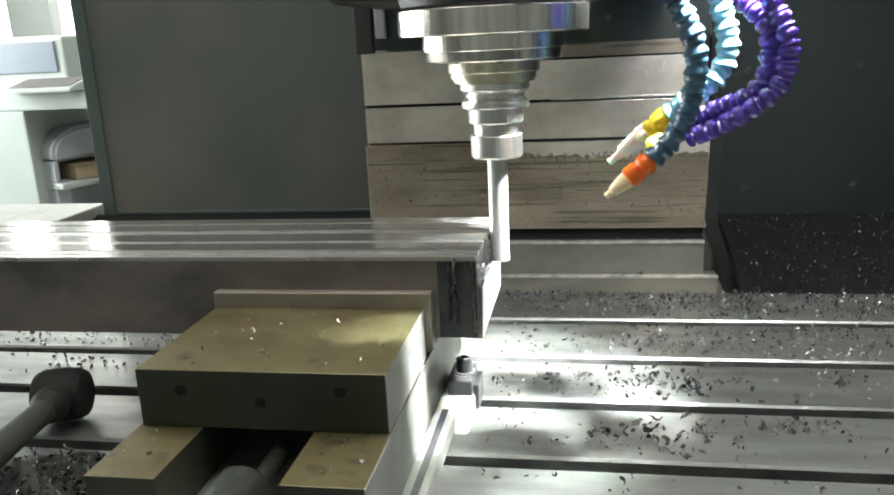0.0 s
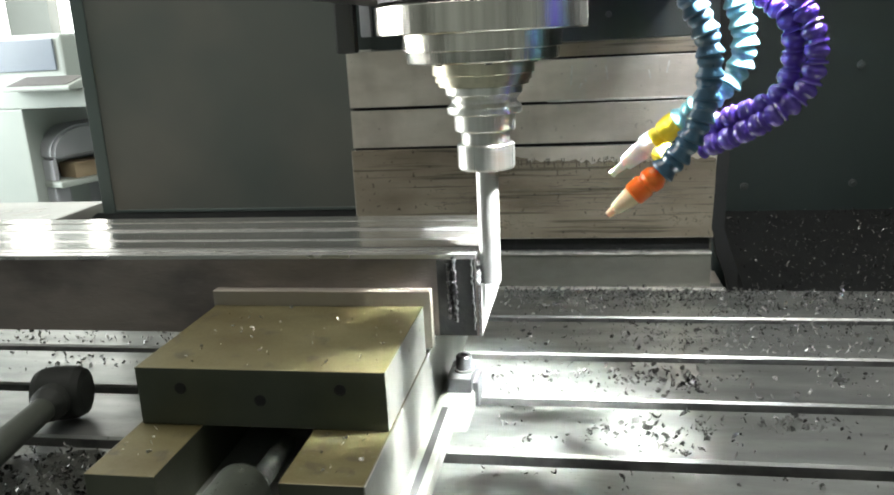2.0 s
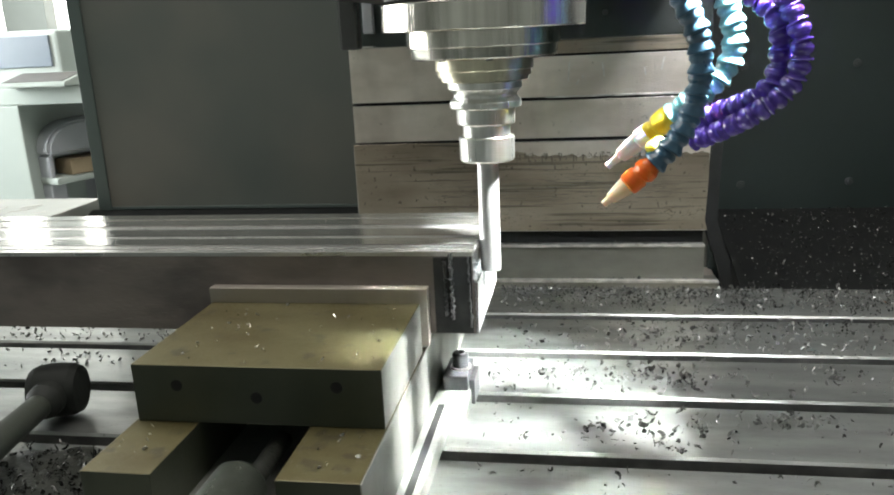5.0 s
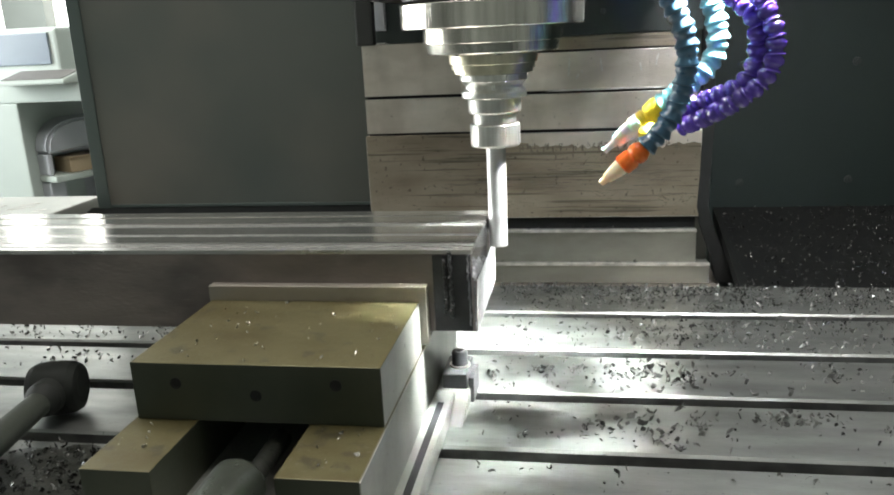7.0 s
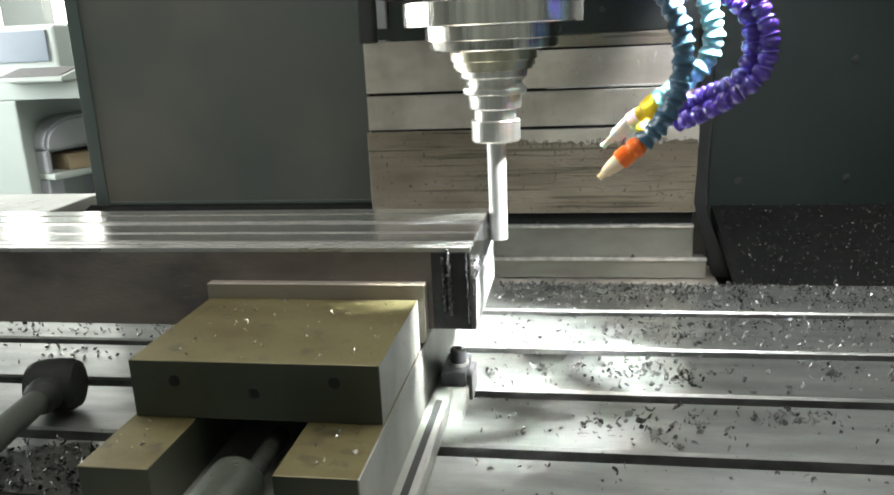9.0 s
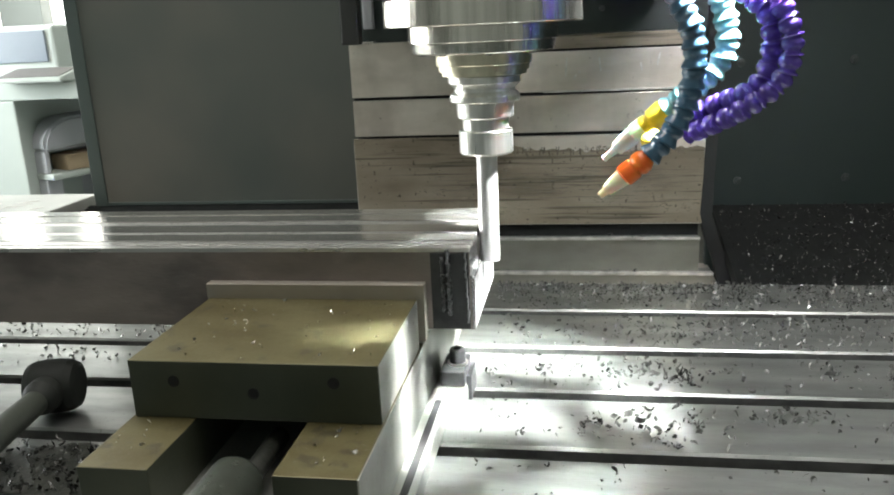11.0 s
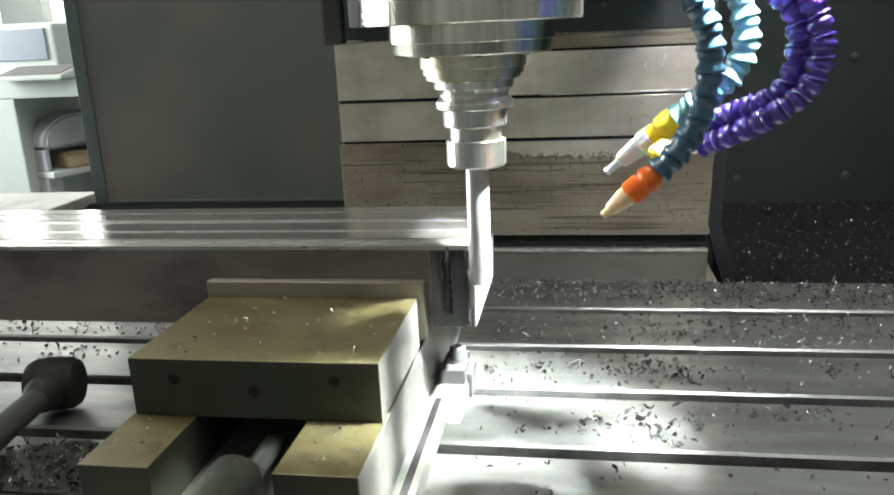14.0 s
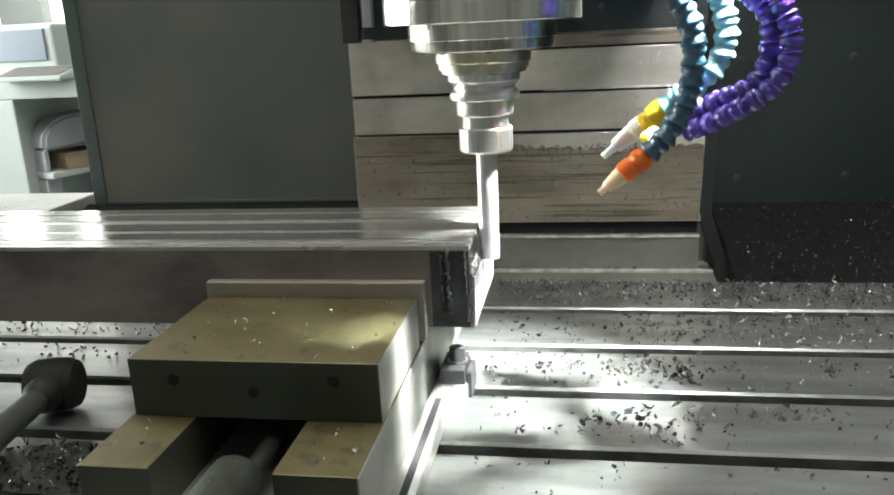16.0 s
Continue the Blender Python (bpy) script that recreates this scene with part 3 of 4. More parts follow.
def tool():
    t = thing("tool_holder", "steel collet tool holder with a long end mill", "tool holder")
    part("spindle_nose", lathe([(0.03, 0.3425), (0.0440, 0.3424), (0.0440, 0.3322), (0.0434, 0.3316), (0.0418, 0.3314), (0.0418, 0.3262), (0.0392, 0.3260), (0.0392, 0.3224), (0.03, 0.3222)], 64), M_BRASSY, t, "oily steel drive nose")
    part("flange", lathe([(0.02, 0.3223), (0.0325, 0.3223), (0.0335, 0.3212), (0.0335, 0.3155), (0.0325, 0.3145), (0.0285, 0.3105), (0.0285, 0.308), (0.032, 0.3045),
                          (0.0325, 0.303), (0.0325, 0.2992), (0.0318, 0.2982), (0.02, 0.298)], 64), M_HOLDER, t, "grooved steel tool flange")
    part("shank", lathe([(0.02, 0.2981), (0.0262, 0.2979), (0.0268, 0.297), (0.0265, 0.2845), (0.0255, 0.2832), (0.0215, 0.2825), (0.0215, 0.2726), (0.02, 0.272)], 64), M_HOLDER, t)
    nut = lathe([(0.018, 0.2722), (0.0244, 0.2722), (0.0253, 0.2712), (0.0253, 0.2515), (0.0238, 0.2495), (0.0115, 0.2488), (0.0100, 0.2505)], 64)
    part("collet_nut", nut, M_HOLDER, t, "smooth steel collet nut")
    # end mill: plain shank, and helical flutes at the tip
    bm = bmesh.new()
    n, rows = 40, []
    levels = [0.255, 0.21, 0.1935, 0.1925] + [0.1925 - (0.1925 - 0.1440) * k / 36 for k in range(1, 37)]
    for z in levels:
        ring = []
        for i in range(n):
            a = math.tau * i / n
            r = 0.0098
            if z < 0.1925:
                k = min(1, (0.1925 - z) / 0.006)
                ph = (a * 4 + (0.1925 - z) * 260) % math.tau / math.tau
                r -= k * 0.0003 * max(0.0, math.sin(ph * math.pi)) ** 2
            ring.append(bm.verts.new((r * math.cos(a), r * math.sin(a), z)))
        rows.append(ring)
    for r0, r1 in zip(rows, rows[1:]):
        for i in range(n):
            bm.faces.new((r0[i], r1[i], r1[(i + 1) % n], r0[(i + 1) % n])).smooth = True
    bm.faces.new(rows[-1])
    bmesh.ops.recalc_face_normals(bm, faces=bm.faces)
    part("end_mill", bm, M_CUTTER, t, "long grey steel end mill with fluted tip")
    return t


def cover():
    c = thing("column_cover", "stacked oily stainless cover plates with pale lips before the column", "way cover")
    y = 0.752
    xl, xr = -0.0105, 0.533
    # overlapping plates, each one a little proud of the one above
    plates = ((0.262, 0.3493, 0.004, -0.0100, 0.15), (0.262, 0.3262, 0.004, 0.1502, 0.516), (0.2, 0.2617, 0.000, -0.0110, 0.522), (0.0545, 0.1997, 0.004, -0.0135, 0.531))
    for z0, z1, dy, xa, xb in plates:
        part("plate", a_box(xa, xb, y - dy, y + 0.02, z0, z1 - 0.0048, bevel=0.0008), M_COVER, c)
    # the top strip is darker right of x = 0.15
    part("top_strip", a_box(0.1502, 0.512, y + 0.0015, y + 0.018, 0.3245, 0.3445, bevel=0.0006), M_FILM, c, "darker upper cover strip")
    # oil film over the tall plate, with a ragged upper edge
    film, cols = bmesh.new(), 150
    upper = []
    for i in range(cols + 1):
        x = -0.0125 + 0.5425 * i / cols
        z = 0.171 + 0.0255 * min(1.0, max(0.0, (0.26 - x) / 0.08)) + (x > 0.19) * 0.007 * noise.noise(Vector((x * 22, 0.3, 0))) + (x > 0.19) * 0.006 * noise.noise(Vector((x * 120, 7.1, 0)))
        upper.append((film.verts.new((x, y - 0.0044, 0.0555)), film.verts.new((x, y - 0.0044, z)), film.verts.new((x, y - 0.0038, z + 0.0004))))
    for p, q in zip(upper, upper[1:]):
        film.faces.new((p[0], q[0], q[1], p[1]))
        film.faces.new((p[1], q[1], q[2], p[2]))
    part("oil_sheen", film, M_FILM, c, "brown streaked oil film on the tall plate")
    # black sheet stands in for shade in the seams
    part("backing", a_box(-0.008, 0.510, y + 0.004, y + 0.019, 0.06, 0.34), M_WIPERGAP, c, "black sheet that paints the shade between the plates")
    rng = random.Random(21)
    bm = bmesh.new()
    for i in range(120):
        x, z, h = rng.uniform(0.24, 0.51), 0.1795 - abs(rng.gauss(0, 0.006)), rng.uniform(0.002, 0.010)
        w = rng.uniform(0.0003, 0.0010)
        box(bm, x - w, x + w, y - 0.0052, y - 0.0043, z - h, z)
    part("oil_film", bm, M_STAIN, c, "dark oil drips running down a plate")
    bm = bmesh.new()
    for i in range(230):
        x, z, h = rng.uniform(0.1, 0.47), rng.choice((0.138, 0.128, 0.118, 0.11, 0.098)) + rng.gauss(0, 0.003), rng.uniform(0.004, 0.06) * rng.random()
        w = rng.uniform(0.0001, 0.0003)
        box(bm, x, min(x + h, 0.525), y - 0.0051, y - 0.0043, z - w, z + w)
    part("score_mark", bm, M_STAIN, c, "dark scores along the lowest tall plate")
    for x, z, h, a in ((0.325, 0.298, 0.028, 4), (0.375, 0.300, 0.02, -8), (0.338, 0.283, 0.008, 30), (0.345, 0.29, 0.004, 0), (0.46, 0.305, 0.018, 12), (0.435, 0.295, 0.012, -10)):
        g = a_box(-0.0011, 0.0011, -0.0008, 0.0002, -h / 2, h / 2)
        part("scratch", g, M_COVERLIP, c, "bright scratch", where=pose(x, y - 0.0042, z, 0, a, 0))
    # pale lip only on the right half, as a painted lamp highlight
    part("lip", a_box(0.29, 0.518, y - 0.0065, y - 0.002, 0.2606, 0.2634, bevel=0.0006), M_COVERLIP, c, "plate lip with a highlight in its pale colour")
    # likewise a black strip for the shaded gap above the lower plates
    part("plate", a_box(-0.012, 0.527, y + 0.012, y + 0.03, 0.030, 0.056, bevel=0.0005), M_WIPERGAP, c, "black strip that paints the shade behind a plate")
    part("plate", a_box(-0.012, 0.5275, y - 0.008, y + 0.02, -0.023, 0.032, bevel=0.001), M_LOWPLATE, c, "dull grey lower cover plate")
    part("lip", a_box(-0.012, 0.5275, y - 0.0135, y - 0.0025, 0.0305, 0.0342, bevel=0.0008), M_COVERLIP, c, "plate lip with a highlight in its pale colour")
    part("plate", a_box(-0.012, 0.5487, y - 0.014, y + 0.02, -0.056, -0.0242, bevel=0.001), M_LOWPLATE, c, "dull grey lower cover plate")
    part("lip", a_box(-0.012, 0.5487, y - 0.0200, y - 0.009, -0.0250, -0.0208, bevel=0.0008), M_COVERLIP, c, "plate lip with a highlight in its pale colour")
    part("top_flap", a_box(-0.0095, 0.032, y - 0.012, y + 0.02, 0.3452, 0.3477, bevel=0.0006), M_COVERLIP, c, "bent bright sheet flap")
    # black wiper curtain down the right edge
    bm = bmesh.new()
    path = [(0.532, 0.40, 0.012), (0.533, 0.30, 0.012), (0.536, 0.20, 0.012), (0.533, 0.13, 0.012), (0.530, 0.07, 0.014), (0.540, 0.03, 0.016), (0.555, -0.01, 0.018), (0.566, -0.056, 0.02)]
    rows = []
    for x, z, w in path:
        rows.append([bm.verts.new(p) for p in ((x - 0.004, y - 0.004, z), (x + w, y - 0.012, z), (x + w, y + 0.02, z), (x - 0.004, y + 0.021, z))])
    for r0, r1 in zip(rows, rows[1:]):
        for i in range(4):
            bm.faces.new((r0[i], r0[(i + 1) % 4], r1[(i + 1) % 4], r1[i]))
    bm.faces.new(rows[0]), bm.faces.new(rows[-1])
    bmesh.ops.recalc_face_normals(bm, faces=bm.faces)
    part("wiper", bm, M_WIPERGAP, c, "black rubber edge wiper")
    part("upper_plate", a_box(0.0, 0.53, y + 0.0, y + 0.02, 0.346, 0.80, bevel=0.001), M_PANEL2, c, "dark upper column sheet")
    bolt = lathe([(0, 0.004), (0.0042, 0.004), (0.0048, 0.0032), (0.0048, 0.0), (0, 0.0)], 6, smooth=False, m=pose(0.3775, y, 0.380, 90, 0, 0))
    part("hex_bolt", bolt, M_BOLT, c, "small dark hexagon bolt")
    RIDERS.append(c)
    return c


def resample(points, step):
    """Even steps along a smooth curve through the points."""
    P = [Vector(p) for p in points]
    dense = []
    for i in range(len(P) - 1):
        p0, p1, p2, p3 = P[max(i - 1, 0)], P[i], P[i + 1], P[min(i + 2, len(P) - 1)]
        for k in range(40):
            u = k / 40
            dense.append(0.5 * (2 * p1 + (p2 - p0) * u + (2 * p0 - 5 * p1 + 4 * p2 - p3) * u * u + (3 * p1 - p0 - 3 * p2 + p3) * u ** 3))
    dense.append(P[-1])
    out, need = [dense[0]], step
    for a, b in zip(dense, dense[1:]):
        d = (b - a).length
        while need <= d:
            a = a + (b - a) * (need / d)
            out.append(a)
            d = (b - a).length
            need = step
        need -= d
    return out


def bead(r, step, ball=False):
    if ball:
        shape = ((0.5, -0.1), (0.78, 0.0), (0.98, 0.14), (1.05, 0.28), (1.0, 0.46), (0.84, 0.6), (0.7, 0.68), (0.72, 0.74), (0.98, 0.85), (1.04, 0.92), (0.98, 0.98), (0.6, 0.99))
    else:
        shape = ((0.6, -0.12), (0.84, 0.0), (0.95, 0.13), (0.95, 0.28), (0.84, 0.4), (0.78, 0.48), (0.86, 0.6), (1.02, 0.77), (1.08, 0.87), (1.03, 0.96), (0.7, 0.99))
    return lathe([(r * k, step * z) for k, z in shape], 24)


def hose(label, points, r, step, mat, nozzle=None):
    h = thing("coolant_hose", label, "coolant hose", "coolant hoses beside the spindle")
    pts = resample(points, step)
    me = None
    for a, b in zip(pts, pts[1:]):
        if me is None:
            o = part("segment", bead(r, step, mat == M_PURPLE), mat, h, where=along(a, b))
            me = o.data
        else:
            o = new("segment", me)
            o.parent = h
            o.matrix_basis = along(a, b)
    if nozzle:
        collar, tip, end, profc, proft = nozzle
        d = (Vector(end) - pts[-1])
        m = along(pts[-1], end)
        ln = d.length
        part("collar", lathe([(rr * r, z * ln) for rr, z in profc], 28, m=m), collar, h, "coloured plastic hose collar")
        part("nozzle", lathe([(rr * r, z * ln) for rr, z in proft], 28, m=m), tip, h, "tapered plastic nozzle")
    RIDERS.append(h)
    return h


def hoses():
    hose("dark blue segmented coolant hose with an orange collar and cream nozzle",
         [(0.415, 0.15, 0.602), (0.408, 0.165, 0.47), (0.4132, 0.17, 0.3923), (0.4283, 0.17, 0.3607), (0.4337, 0.17, 0.3289), (0.427, 0.17, 0.2921), (0.4092, 0.17, 0.263), (0.3985, 0.17, 0.2540)],
         0.0098, 0.0158, M_DBLUE, (M_ORANGE, M_CREAM, (0.3611, 0.17, 0.223),
         [(0.5, -0.02), (0.75, 0.02), (0.98, 0.1), (1.0, 0.2), (0.8, 0.26), (0.95, 0.3), (0.95, 0.5), (0.6, 0.56)],
         [(0.5, 0.5), (0.8, 0.52), (0.74, 0.62), (0.5, 0.86), (0.36, 0.88), (0.3, 1.0), (0.18, 1.0), (0.15, 0.9)]))
    pale = hose("light blue segmented coolant hose with a yellow collar and milky nozzle",
         [(0.457, 0.165, 0.602), (0.449, 0.215, 0.45), (0.4565, 0.23, 0.3927), (0.4676, 0.23, 0.3492), (0.4624, 0.23, 0.3225), (0.4483, 0.23, 0.3081), (0.4227, 0.24, 0.2878), (0.4120, 0.247, 0.2765)],
         0.0102, 0.0160, M_LBLUE, (M_YELLOW, M_CLEAR, (0.3671, 0.262, 0.2387),
         [(0.5, -0.02), (1.0, 0.0), (1.08, 0.08), (1.0, 0.2), (0.75, 0.24), (0.9, 0.28), (0.9, 0.38), (0.5, 0.4)],
         [(0.5, 0.3), (0.95, 0.34), (0.98, 0.46), (0.8, 0.5), (0.85, 0.55), (0.66, 0.78), (0.4, 0.8), (0.3, 0.95), (0.36, 1.0), (0.15, 1.0)]))
    part("plug", lathe([(0, 0.0), (0.0062, 0.0), (0.0072, 0.003), (0.0072, 0.013), (0.005, 0.016), (0, 0.016)], 24, m=along((0.4135, 0.232, 0.2640), (0.3980, 0.226, 0.2555))), M_YELLOW, pale, "yellow plastic plug")
    hose("violet segmented coolant hose curling beside the spindle",
         [(0.4330, 0.1500, 0.6020), (0.4430, 0.1900, 0.4500), (0.4646, 0.2020, 0.3910), (0.4889, 0.1820, 0.3622), (0.4920, 0.1820, 0.3259), (0.4805, 0.1820, 0.3055), (0.4522, 0.2020, 0.2905), (0.4314, 0.2170, 0.2754)],
         0.0086, 0.0138, M_PURPLE)
    hose("violet segmented coolant hose curling beside the spindle",
         [(0.4480, 0.1300, 0.6020), (0.4550, 0.1480, 0.4500), (0.4855, 0.1720, 0.3883), (0.5037, 0.1670, 0.3482), (0.5000, 0.1670, 0.3150), (0.4792, 0.1720, 0.2948), (0.4558, 0.1920, 0.2783), (0.4306, 0.2120, 0.2650)],
         0.0086, 0.0138, M_PURPLE)


# ---- chips ----
def chip_field(name, label, spots, seed, mat=None, loose=True):
    """spots: (place, size) pairs; every chip is a small curled ribbon."""
    rng = random.Random(seed)
    verts, faces = [], []
    for (p, up), size in spots:
        n = 4
        rad = size * rng.uniform(0.16, 0.48)
        arc = rng.uniform(1.0, 4.2)
        wid = size * rng.uniform(0.08, 0.3)
        pitch = size * rng.uniform(-0.16, 0.16)
        th = max(0.0003, size * 0.06)
        m = Matrix.Translation(p) @ Euler((rng.uniform(-0.8, 0.8), rng.uniform(-0.8, 0.8), rng.uniform(0, 6.28))).to_matrix().to_4x4()
        base = len(verts)
        raw = []
        for i in range(n + 1):
            a = arc * (i / n - 0.5)
            w = wid * (1 - 0.5 * abs(i / n - 0.5))
            for rr, zz in ((rad, -w), (rad, w), (rad - th, w), (rad - th, -w)):
                raw.append(m @ Vector((rr * math.cos(a) - rad * 0.7, rr * math.sin(a), zz + pitch * i)))
        low = min((q - Vector(p)).dot(up) for q in raw)
        verts += [tuple(q - up * (low + 0.0002)) for q in raw]
        for i in range(n):
            for k in range(4):
                j = (k + 1) % 4
                faces.append((base + 4 * i + k, base + 4 * i + j, base + 4 * i + 4 + j, base + 4 * i + 4 + k))
        faces.append((base, base + 3, base + 2, base + 1))
        e = base + 4 * n
        faces.append((e, e + 1, e + 2, e + 3))
    me = bpy.data.meshes.new(name)
    me.from_pydata(verts, [], faces)
    me.materials.append(mat or M_CHIP)
    o = new(name, me)
    tagged(o, label, "metal chips" if loose else "", kind="stuff")
    return o


def chips():
    rng = random.Random(11)
    UP = Vector((0, 0, 1))

    def free(x, y):
        if any(s - 0.002 < y < s + 0.023 for s in SLOTS):
            return False
        return not (-0.006 < x < 0.243 and y < 0.43) and not (-0.25 < x < -0.13 and 0.115 < y < 0.19)
    spots = []
    # evenly strewn, thicker towards the back
    while len(spots) < 1150:
        x, y = rng.uniform(0.235, 1.0), 0.08 + 0.5 * rng.random() ** 0.62
        if free(x, y):
            spots.append((((x, y, 0), UP), rng.uniform(0.003, 0.0085)))
    heap = []
    # heaps
    for cx, cy, sx, sy, n in ((0.45, 0.275, 0.028, 0.016, 60), (0.39, 0.285, 0.03, 0.022, 55), (0.36, 0.17, 0.03, 0.02, 25), (0.42, 0.142, 0.02, 0.015, 25), (0.53, 0.185, 0.035, 0.012, 30),
                              (0.46, 0.40, 0.06, 0.025, 130), (0.62, 0.40, 0.10, 0.03, 120), (0.40, 0.54, 0.13, 0.03, 260), (0.27, 0.565, 0.03, 0.012, 90), (0.55, 0.53, 0.12, 0.03, 200),
                              (0.31, 0.27, 0.03, 0.02, 30), (0.66, 0.27, 0.05, 0.02, 30)):
        k = 0
        while k < n:
            x, y = rng.gauss(cx, sx), rng.gauss(cy, sy)
            k += 1
            if free(x, y) and 0.08 < y < 0.578:
                spots.append((((x, y, 0 if rng.random() < .7 else 0.002), UP), rng.uniform(0.003, 0.0095) * (1.5 if y < 0.3 and rng.random() < 0.3 else 1)))
    # small tangled clumps
    for cx, cy in ((0.452, 0.272), (0.443, 0.262), (0.392, 0.268), (0.405, 0.283), (0.358, 0.162), (0.418, 0.132), (0.535, 0.188), (0.515, 0.178), (0.56, 0.19), (0.447, 0.17), (0.66, 0.275), (0.3, 0.285),
                   (0.345, 0.29), (0.62, 0.17), (0.43, 0.118), (0.6, 0.30), (0.5, 0.285)):
        for i in range(rng.randint(9, 20)):
            x, y = rng.gauss(cx, 0.0065), rng.gauss(cy, 0.0045)
            if free(x, y):
                spots.append((((x, y, rng.choice((0, 0, 0.001, 0.0025))), UP), rng.uniform(0.003, 0.0075)))
    # fine swarf thickening to the rear
    k = 0
    fine = []
    while k < 3300:
        x, y = 0.235 + 0.8 * rng.random() ** 0.75, 0.575 - abs(rng.gauss(0, 0.055 if k < 1500 else 0.11))
        k += 1
        if free(x, y) and y > 0.33 and (k < 1500 or x > 0.4) and noise.noise(Vector((x * 14, y * 22, 0))) > -0.22:
            fine.append((((x, y, 0), UP), rng.uniform(0.002, 0.0055)))
    # few on the front strip
    for i in range(46):
        spots.append((((rng.uniform(0.25, 0.62), rng.uniform(0.006, 0.09), 0), UP), rng.uniform(0.004, 0.008)))
    # rear edge row
    for i in range(420):
        x = rng.uniform(0.23, 0.60)
        spots.append((((x, 0.572 + rng.gauss(0, 0.005), 0.0), UP), rng.uniform(0.003, 0.008)))
    # table beyond the vise
    k = 0
    while k < 330:
        x, y = rng.uniform(-0.55, -0.005), 0.345 + abs(rng.gauss(0, 0.05))
        k += 1
        if free(x, y):
            spots.append((((x, y, 0), UP), rng.uniform(0.003, 0.008)))
    for cx, cy, sx, sy, n in ((-0.07, 0.29, 0.018, 0.012, 36), (-0.04, 0.19, 0.02, 0.02, 16), (-0.28, 0.29, 0.05, 0.02, 46), (-0.14, 0.28, 0.06, 0.02, 16), (-0.1, 0.06, 0.05, 0.03, 60), (-0.05, 0.09, 0.03, 0.03, 20)):
        for i in range(n):
            x, y = rng.gauss(cx, sx), rng.gauss(cy, sy)
            if free(x, y) and y > 0:
                spots.append((((x, y, 0), UP), rng.uniform(0.004, 0.009)))
    # thick swarf on a low dark layer beside the mallet's handle
    sludge = bmesh.new()
    grid = [[sludge.verts.new((-0.34 + 0.33 * i / 60, 0.001 + 0.091 * j / 44, 0.0)) for i in range(61)] for j in range(45)]
    for row in grid:
        for v in row:
            edge = min(v.co.x + 0.34, -0.01 - v.co.x, 0.092 - v.co.y)
            wave = 0.6 * noise.noise(v.co * 28) + 0.4 * noise.noise(v.co * 75)
            v.co.z = -0.0012 + 0.0035 * min(1.0, max(0.0, edge / 0.03 + 0.8 * wave))
    for r0, r1 in zip(grid, grid[1:]):
        for i in range(60):
            sludge.faces.new((r0[i], r0[i + 1], r1[i + 1], r1[i])).smooth = True
    tagged(part("sludge", sludge, M_DARKGLOSS), "low dark layer with uneven edges on the table", "oil sludge", kind="stuff")
    for i in range(520):
        x, y = rng.uniform(-0.33, -0.015), 0.004 + 0.085 * rng.random() ** 1.3
        heap.append((((x, y, rng.choice((0.002, 0.002, 0.003))), UP), rng.uniform(0.004, 0.010)))
    chip_field("swarf", "dark oily swarf heaped beside the mallet handle", heap, 13, M_CHIPDARK)
    chip_field("fine_swarf", "fine dark swarf thick along the rear of the table", fine, 17, M_CHIPDARK)
    chip_field("metal_chips", "curled steel chips strewn over the slotted table", spots, 3)
    # on the vise
    spots = []
    for i in range(46):
        spots.append((((rng.uniform(0.004, 0.194), rng.uniform(0.005, 0.14), 0.1272), UP), rng.uniform(0.0022, 0.005)))
    for i in range(12):
        spots.append((((rng.uniform(0.145, 0.194), rng.uniform(-0.06, -0.004), 0.0792), UP), rng.uniform(0.003, 0.005)))
    for i in range(9):
        spots.append((((rng.uniform(0.002, 0.045), rng.uniform(-0.055, -0.004), 0.0792), UP), rng.uniform(0.003, 0.006)))
    for i in range(26):
        spots.append((((rng.uniform(-0.5, 0.24), rng.choice((0.162, 0.164, 0.28)) + rng.uniform(0, 0.006), 0.1725), UP), rng.uniform(0.0015, 0.003)))
    chip_field("vise_chips", "small bright steel chips lying on the vise", spots, 5, M_CHIPGLINT)
    # on the sloping tray
    spots = []
    n = Vector((0, -0.061, 0.282)).normalized()
    while len(spots) < 1150:
        x, k = rng.uniform(0.575, 1.2), rng.random()
        spots.append((((x, 0.586 + 0.282 * k, -0.012 + 0.061 * k), n), rng.uniform(0.003, 0.0075)))
    chip_field("tray_chips", "dark oily steel chips covering the sloping tray", spots, 8, M_CHIPDARK)
    # tiny pale chips added as glints over the dark ones
    spots = []
    for i in range(650):
        x, k = rng.uniform(0.575, 1.2), rng.random()
        spots.append((((x, 0.586 + 0.282 * k, -0.011 + 0.061 * k), n), rng.uniform(0.0013, 0.0036)))
    chip_field("bright_tray_chips", "small pale chips standing in for glints on the tray", spots, 14, M_CHIPGLINT)
    # caught on the cover's lips, moving with it
    spots = []
    for i in range(150):
        lip = rng.choice((0, 1, 1))
        x = rng.uniform(0.2, 0.52) if rng.random() < 0.7 else rng.gauss(0.4, 0.04)
        spots.append((((min(x, 0.524), 0.7455 - 0.006 * lip, (0.0342, -0.0208)[lip]), UP), rng.uniform(0.0025, 0.006)))
    o = chip_field("caught_swarf", "dark chips caught on the plate lips", spots, 9, loose=False)
    o.parent = COVER


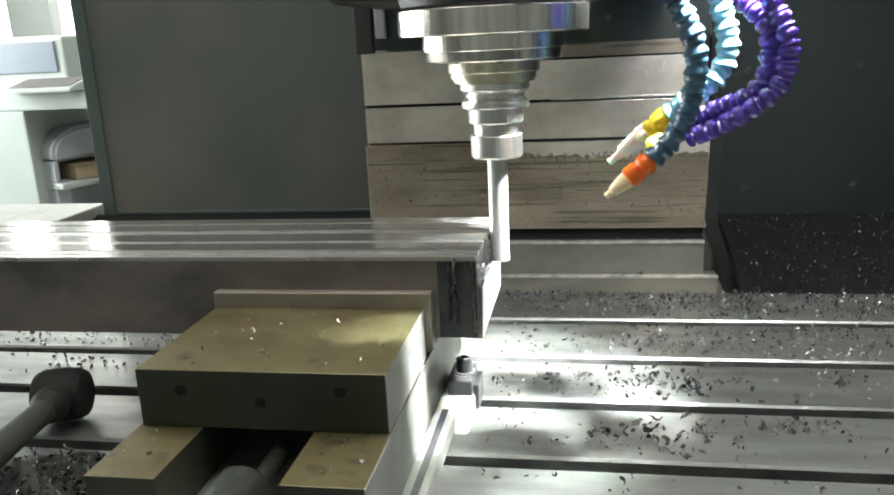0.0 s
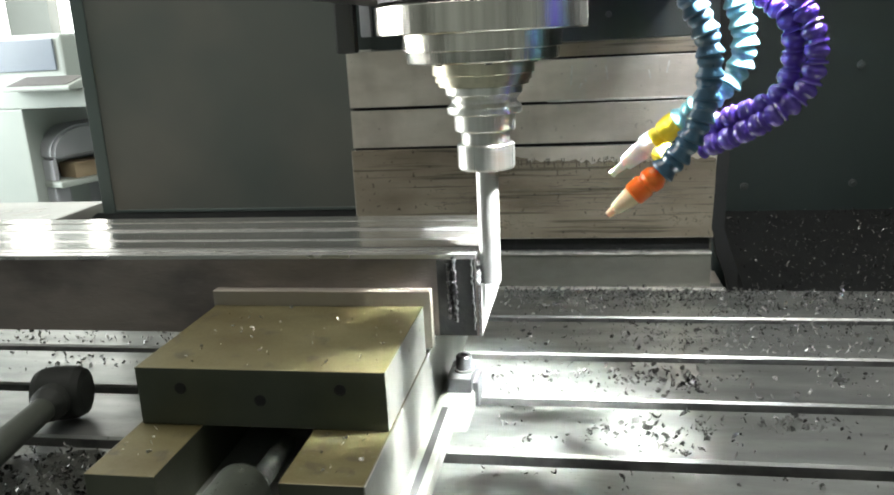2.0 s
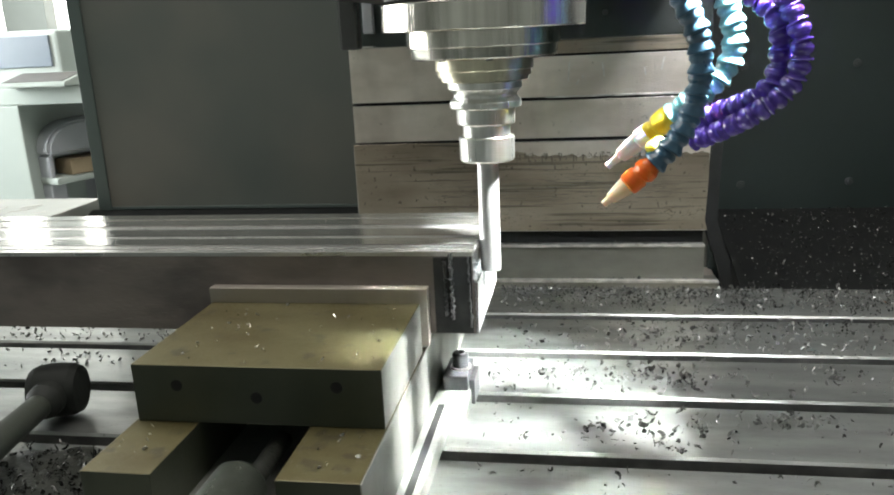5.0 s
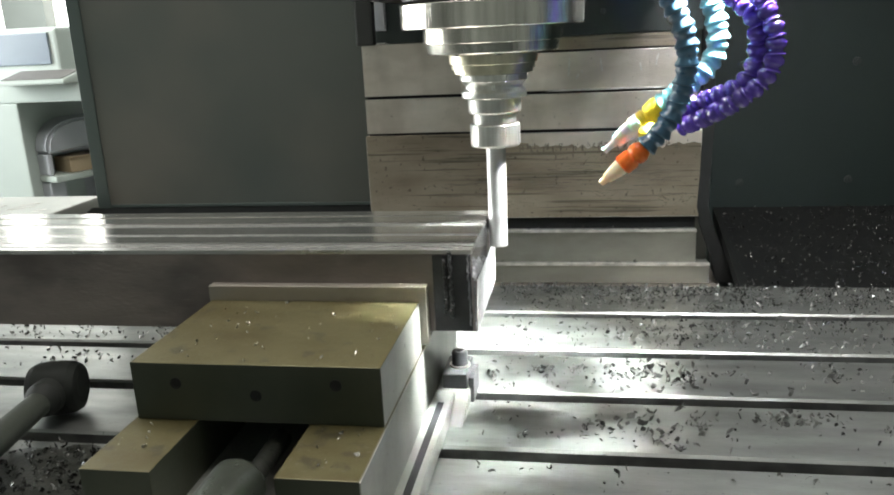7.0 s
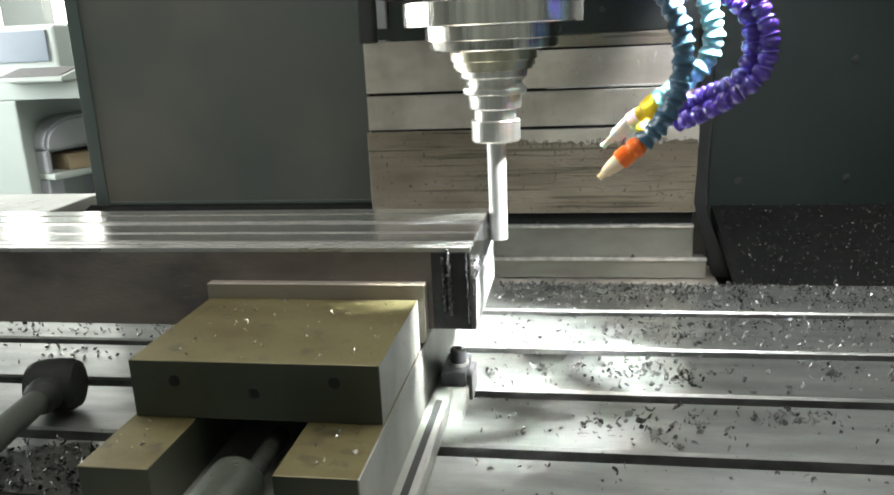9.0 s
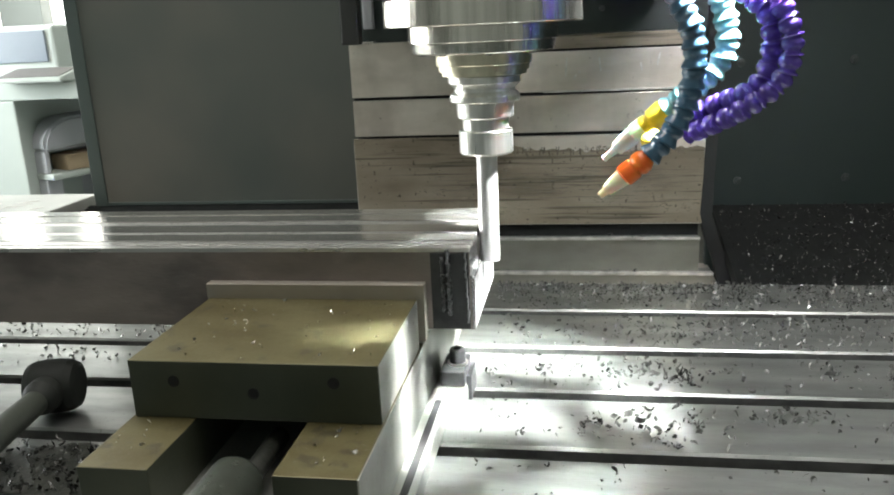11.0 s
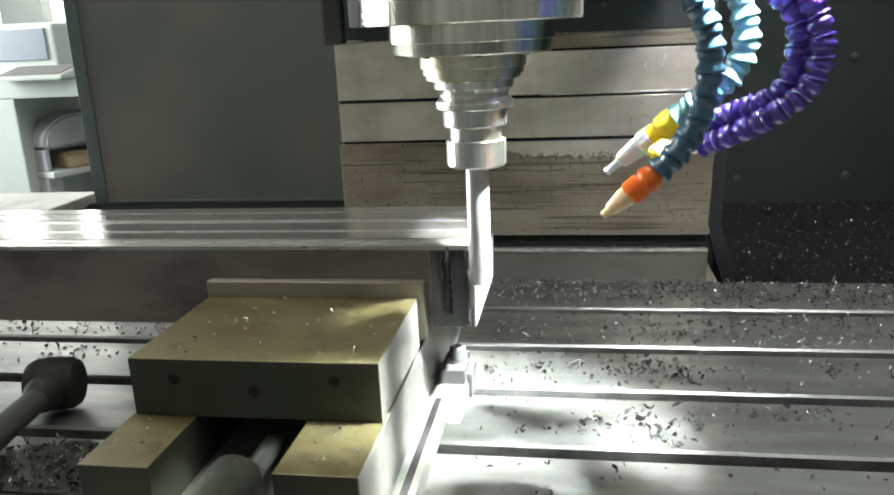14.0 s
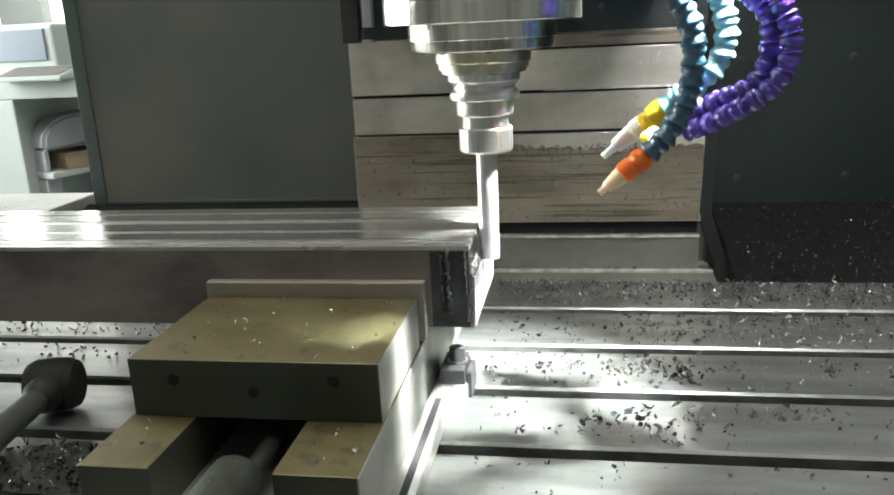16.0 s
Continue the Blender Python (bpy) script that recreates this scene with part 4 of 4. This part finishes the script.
# ---- seen through the open door ----
def neighbour():
    g = thing("white_machine", "pale white machine beyond the open door", "machine")
    part("cabinet", a_box(-2.6, -1.80, 2.28, 2.75, -0.9, 0.166, bevel=0.006), M_WHITE, g)
    part("upper_body", a_box(-2.6, -1.2, 2.281, 2.76, 0.1665, 0.235, bevel=0.006), M_WHITE, g)
    part("back_panel", a_box(-2.6, -1.2, 2.77, 2.81, 0.15, 0.455, bevel=0.004), M_WHITE, g)
    turned = pose(-1.795, 2.34, 0, 0, 0, 70)
    hood = bmesh.new()
    arc = [math.pi / 2 * i / 14 for i in range(15)]
    outline = [(0.42, 0.088)] + [(0.15 - 0.15 * math.sin(a), -0.022 + 0.11 * math.cos(a)) for a in arc] + [(0.0, -0.04), (0.42, -0.04)]
    front = [hood.verts.new((x, -0.07, z)) for x, z in outline]
    back = [hood.verts.new((x, 0.20, z)) for x, z in outline]
    for i in range(len(outline)):
        j = (i + 1) % len(outline)
        hood.faces.new((front[i], front[j], back[j], back[i]))
    hood.faces.new(front), hood.faces.new(back)
    bmesh.ops.recalc_face_normals(hood, faces=hood.faces)
    bmesh.ops.bevel(hood, geom=[e for e in hood.edges if e.is_manifold and e.calc_face_angle() > 0.6], offset=0.012, segments=3, affect="EDGES")
    part("hood", hood, M_HOOD, g, "grey rounded machine hood", where=turned)
    part("recess_back", a_box(0.0, 0.42, 0.10, 0.20, -0.9, -0.0405), M_HOOD, g, where=turned)
    part("recess_post", a_box(0.0, 0.02, -0.06, 0.0995, -0.125, -0.0405, bevel=0.004), M_HOOD, g, where=turned)
    part("tray", a_box(-0.005, 0.42, -0.10, 0.0995, -0.152, -0.126, bevel=0.008), M_WHITE, g, "white tray under the hood", where=turned)
    part("leg", a_box(0.0, 0.07, -0.05, 0.09, -0.9, -0.1525, bevel=0.01), M_HOOD, g, where=turned)
    part("leg", a_box(0.3, 0.37, -0.05, 0.09, -0.9, -0.1525, bevel=0.01), M_HOOD, g, where=turned)
    part("stripe", a_box(0.28, 0.41, -0.076, -0.0705, 0.046, 0.056), M_RED, g, "red warning strip", where=turned)
    bx = thing("cardboard_box", "brown cardboard box in the white tray", "box", where=turned @ pose(0.22, -0.005, -0.1255, 0, 0, -6))
    part("carton", a_box(-0.13, 0.15, -0.085, 0.08, 0, 0.06, bevel=0.004), M_BOX, bx)
    part("flap", a_box(-0.13, 0.15, -0.1, -0.01, 0.0605, 0.064, bevel=0.001), M_BOX, bx)
    s = thing("grey_console", "pale console with a blue-grey screen and a dark key shelf", "console", where=pose(-1.80, 2.36, 0.2355))
    part("casing", a_box(-0.45, 0.16, 0.0, 0.10, 0.0, 0.205, bevel=0.012), M_WHITE, s)
    part("screen", a_box(-0.40, 0.125, -0.008, -0.0005, 0.07, 0.188, bevel=0.003), M_SCREEN, s, "blue-grey screen")
    desk = extrude_x([(-0.16, 0.0), (-0.0005, 0.0), (-0.0005, 0.05), (-0.16, 0.015)], -0.02, 0.27)
    bmesh.ops.bevel(desk, geom=list(desk.edges), offset=0.004, segments=2, affect="EDGES")
    part("key_shelf", desk, M_WHITE, s)
    part("key_panel", extrude_x([(-0.145, 0.0195), (-0.02, 0.0468), (-0.02, 0.0488), (-0.145, 0.0215)], 0.0, 0.25), M_PLASTIC_DARK, s, "dark key panel")


shop()
enclosure()
table()
vise()
clamp()
workpiece()
mallet()
spindle()
TOOL = tool()
COVER = cover()
hoses()
chips()
neighbour()

# ---- the column's travel ----
TURNS = ((0.0, 0.0006), (1.0, -0.0387), (2.0, -0.0797), (2.5, -0.1003), (2.85, -0.1112), (3.1, -0.1150), (3.3, -0.1140), (3.5, -0.1090), (4.0, -0.0894), (6.5, 0.0112), (7.5, 0.0515), (8.0, 0.0715),
         (8.15, 0.0742), (8.3, 0.0738), (8.5, 0.0682), (9.0, 0.0492), (11.5, -0.0513), (12.5, -0.0920), (13.0, -0.1118), (13.25, -0.1205), (13.4, -0.1230), (13.55, -0.1226), (14.0, -0.1092), (14.5, -0.0885),
         (15.0, -0.0694), (16.0, -0.0292))


def travel(t):
    for (t0, d0), (t1, d1) in zip(TURNS, TURNS[1:]):
        if t <= t1:
            return d0 + (d1 - d0) * (t - t0) / (t1 - t0)
    return TURNS[-1][1]


def motions():
    rows = [(k * 0.1, Matrix.Translation((0, travel(k * 0.1), 0))) for k in range(161)]
    for o in RIDERS:
        walk(o, rows)
    # the cutter turns as it travels
    walk(TOOL, [(k / 30, pose(AXIS[0], AXIS[1] + travel(k / 30), -0.002, 0, 0, -80 * k)) for k in range(481)])


motions()
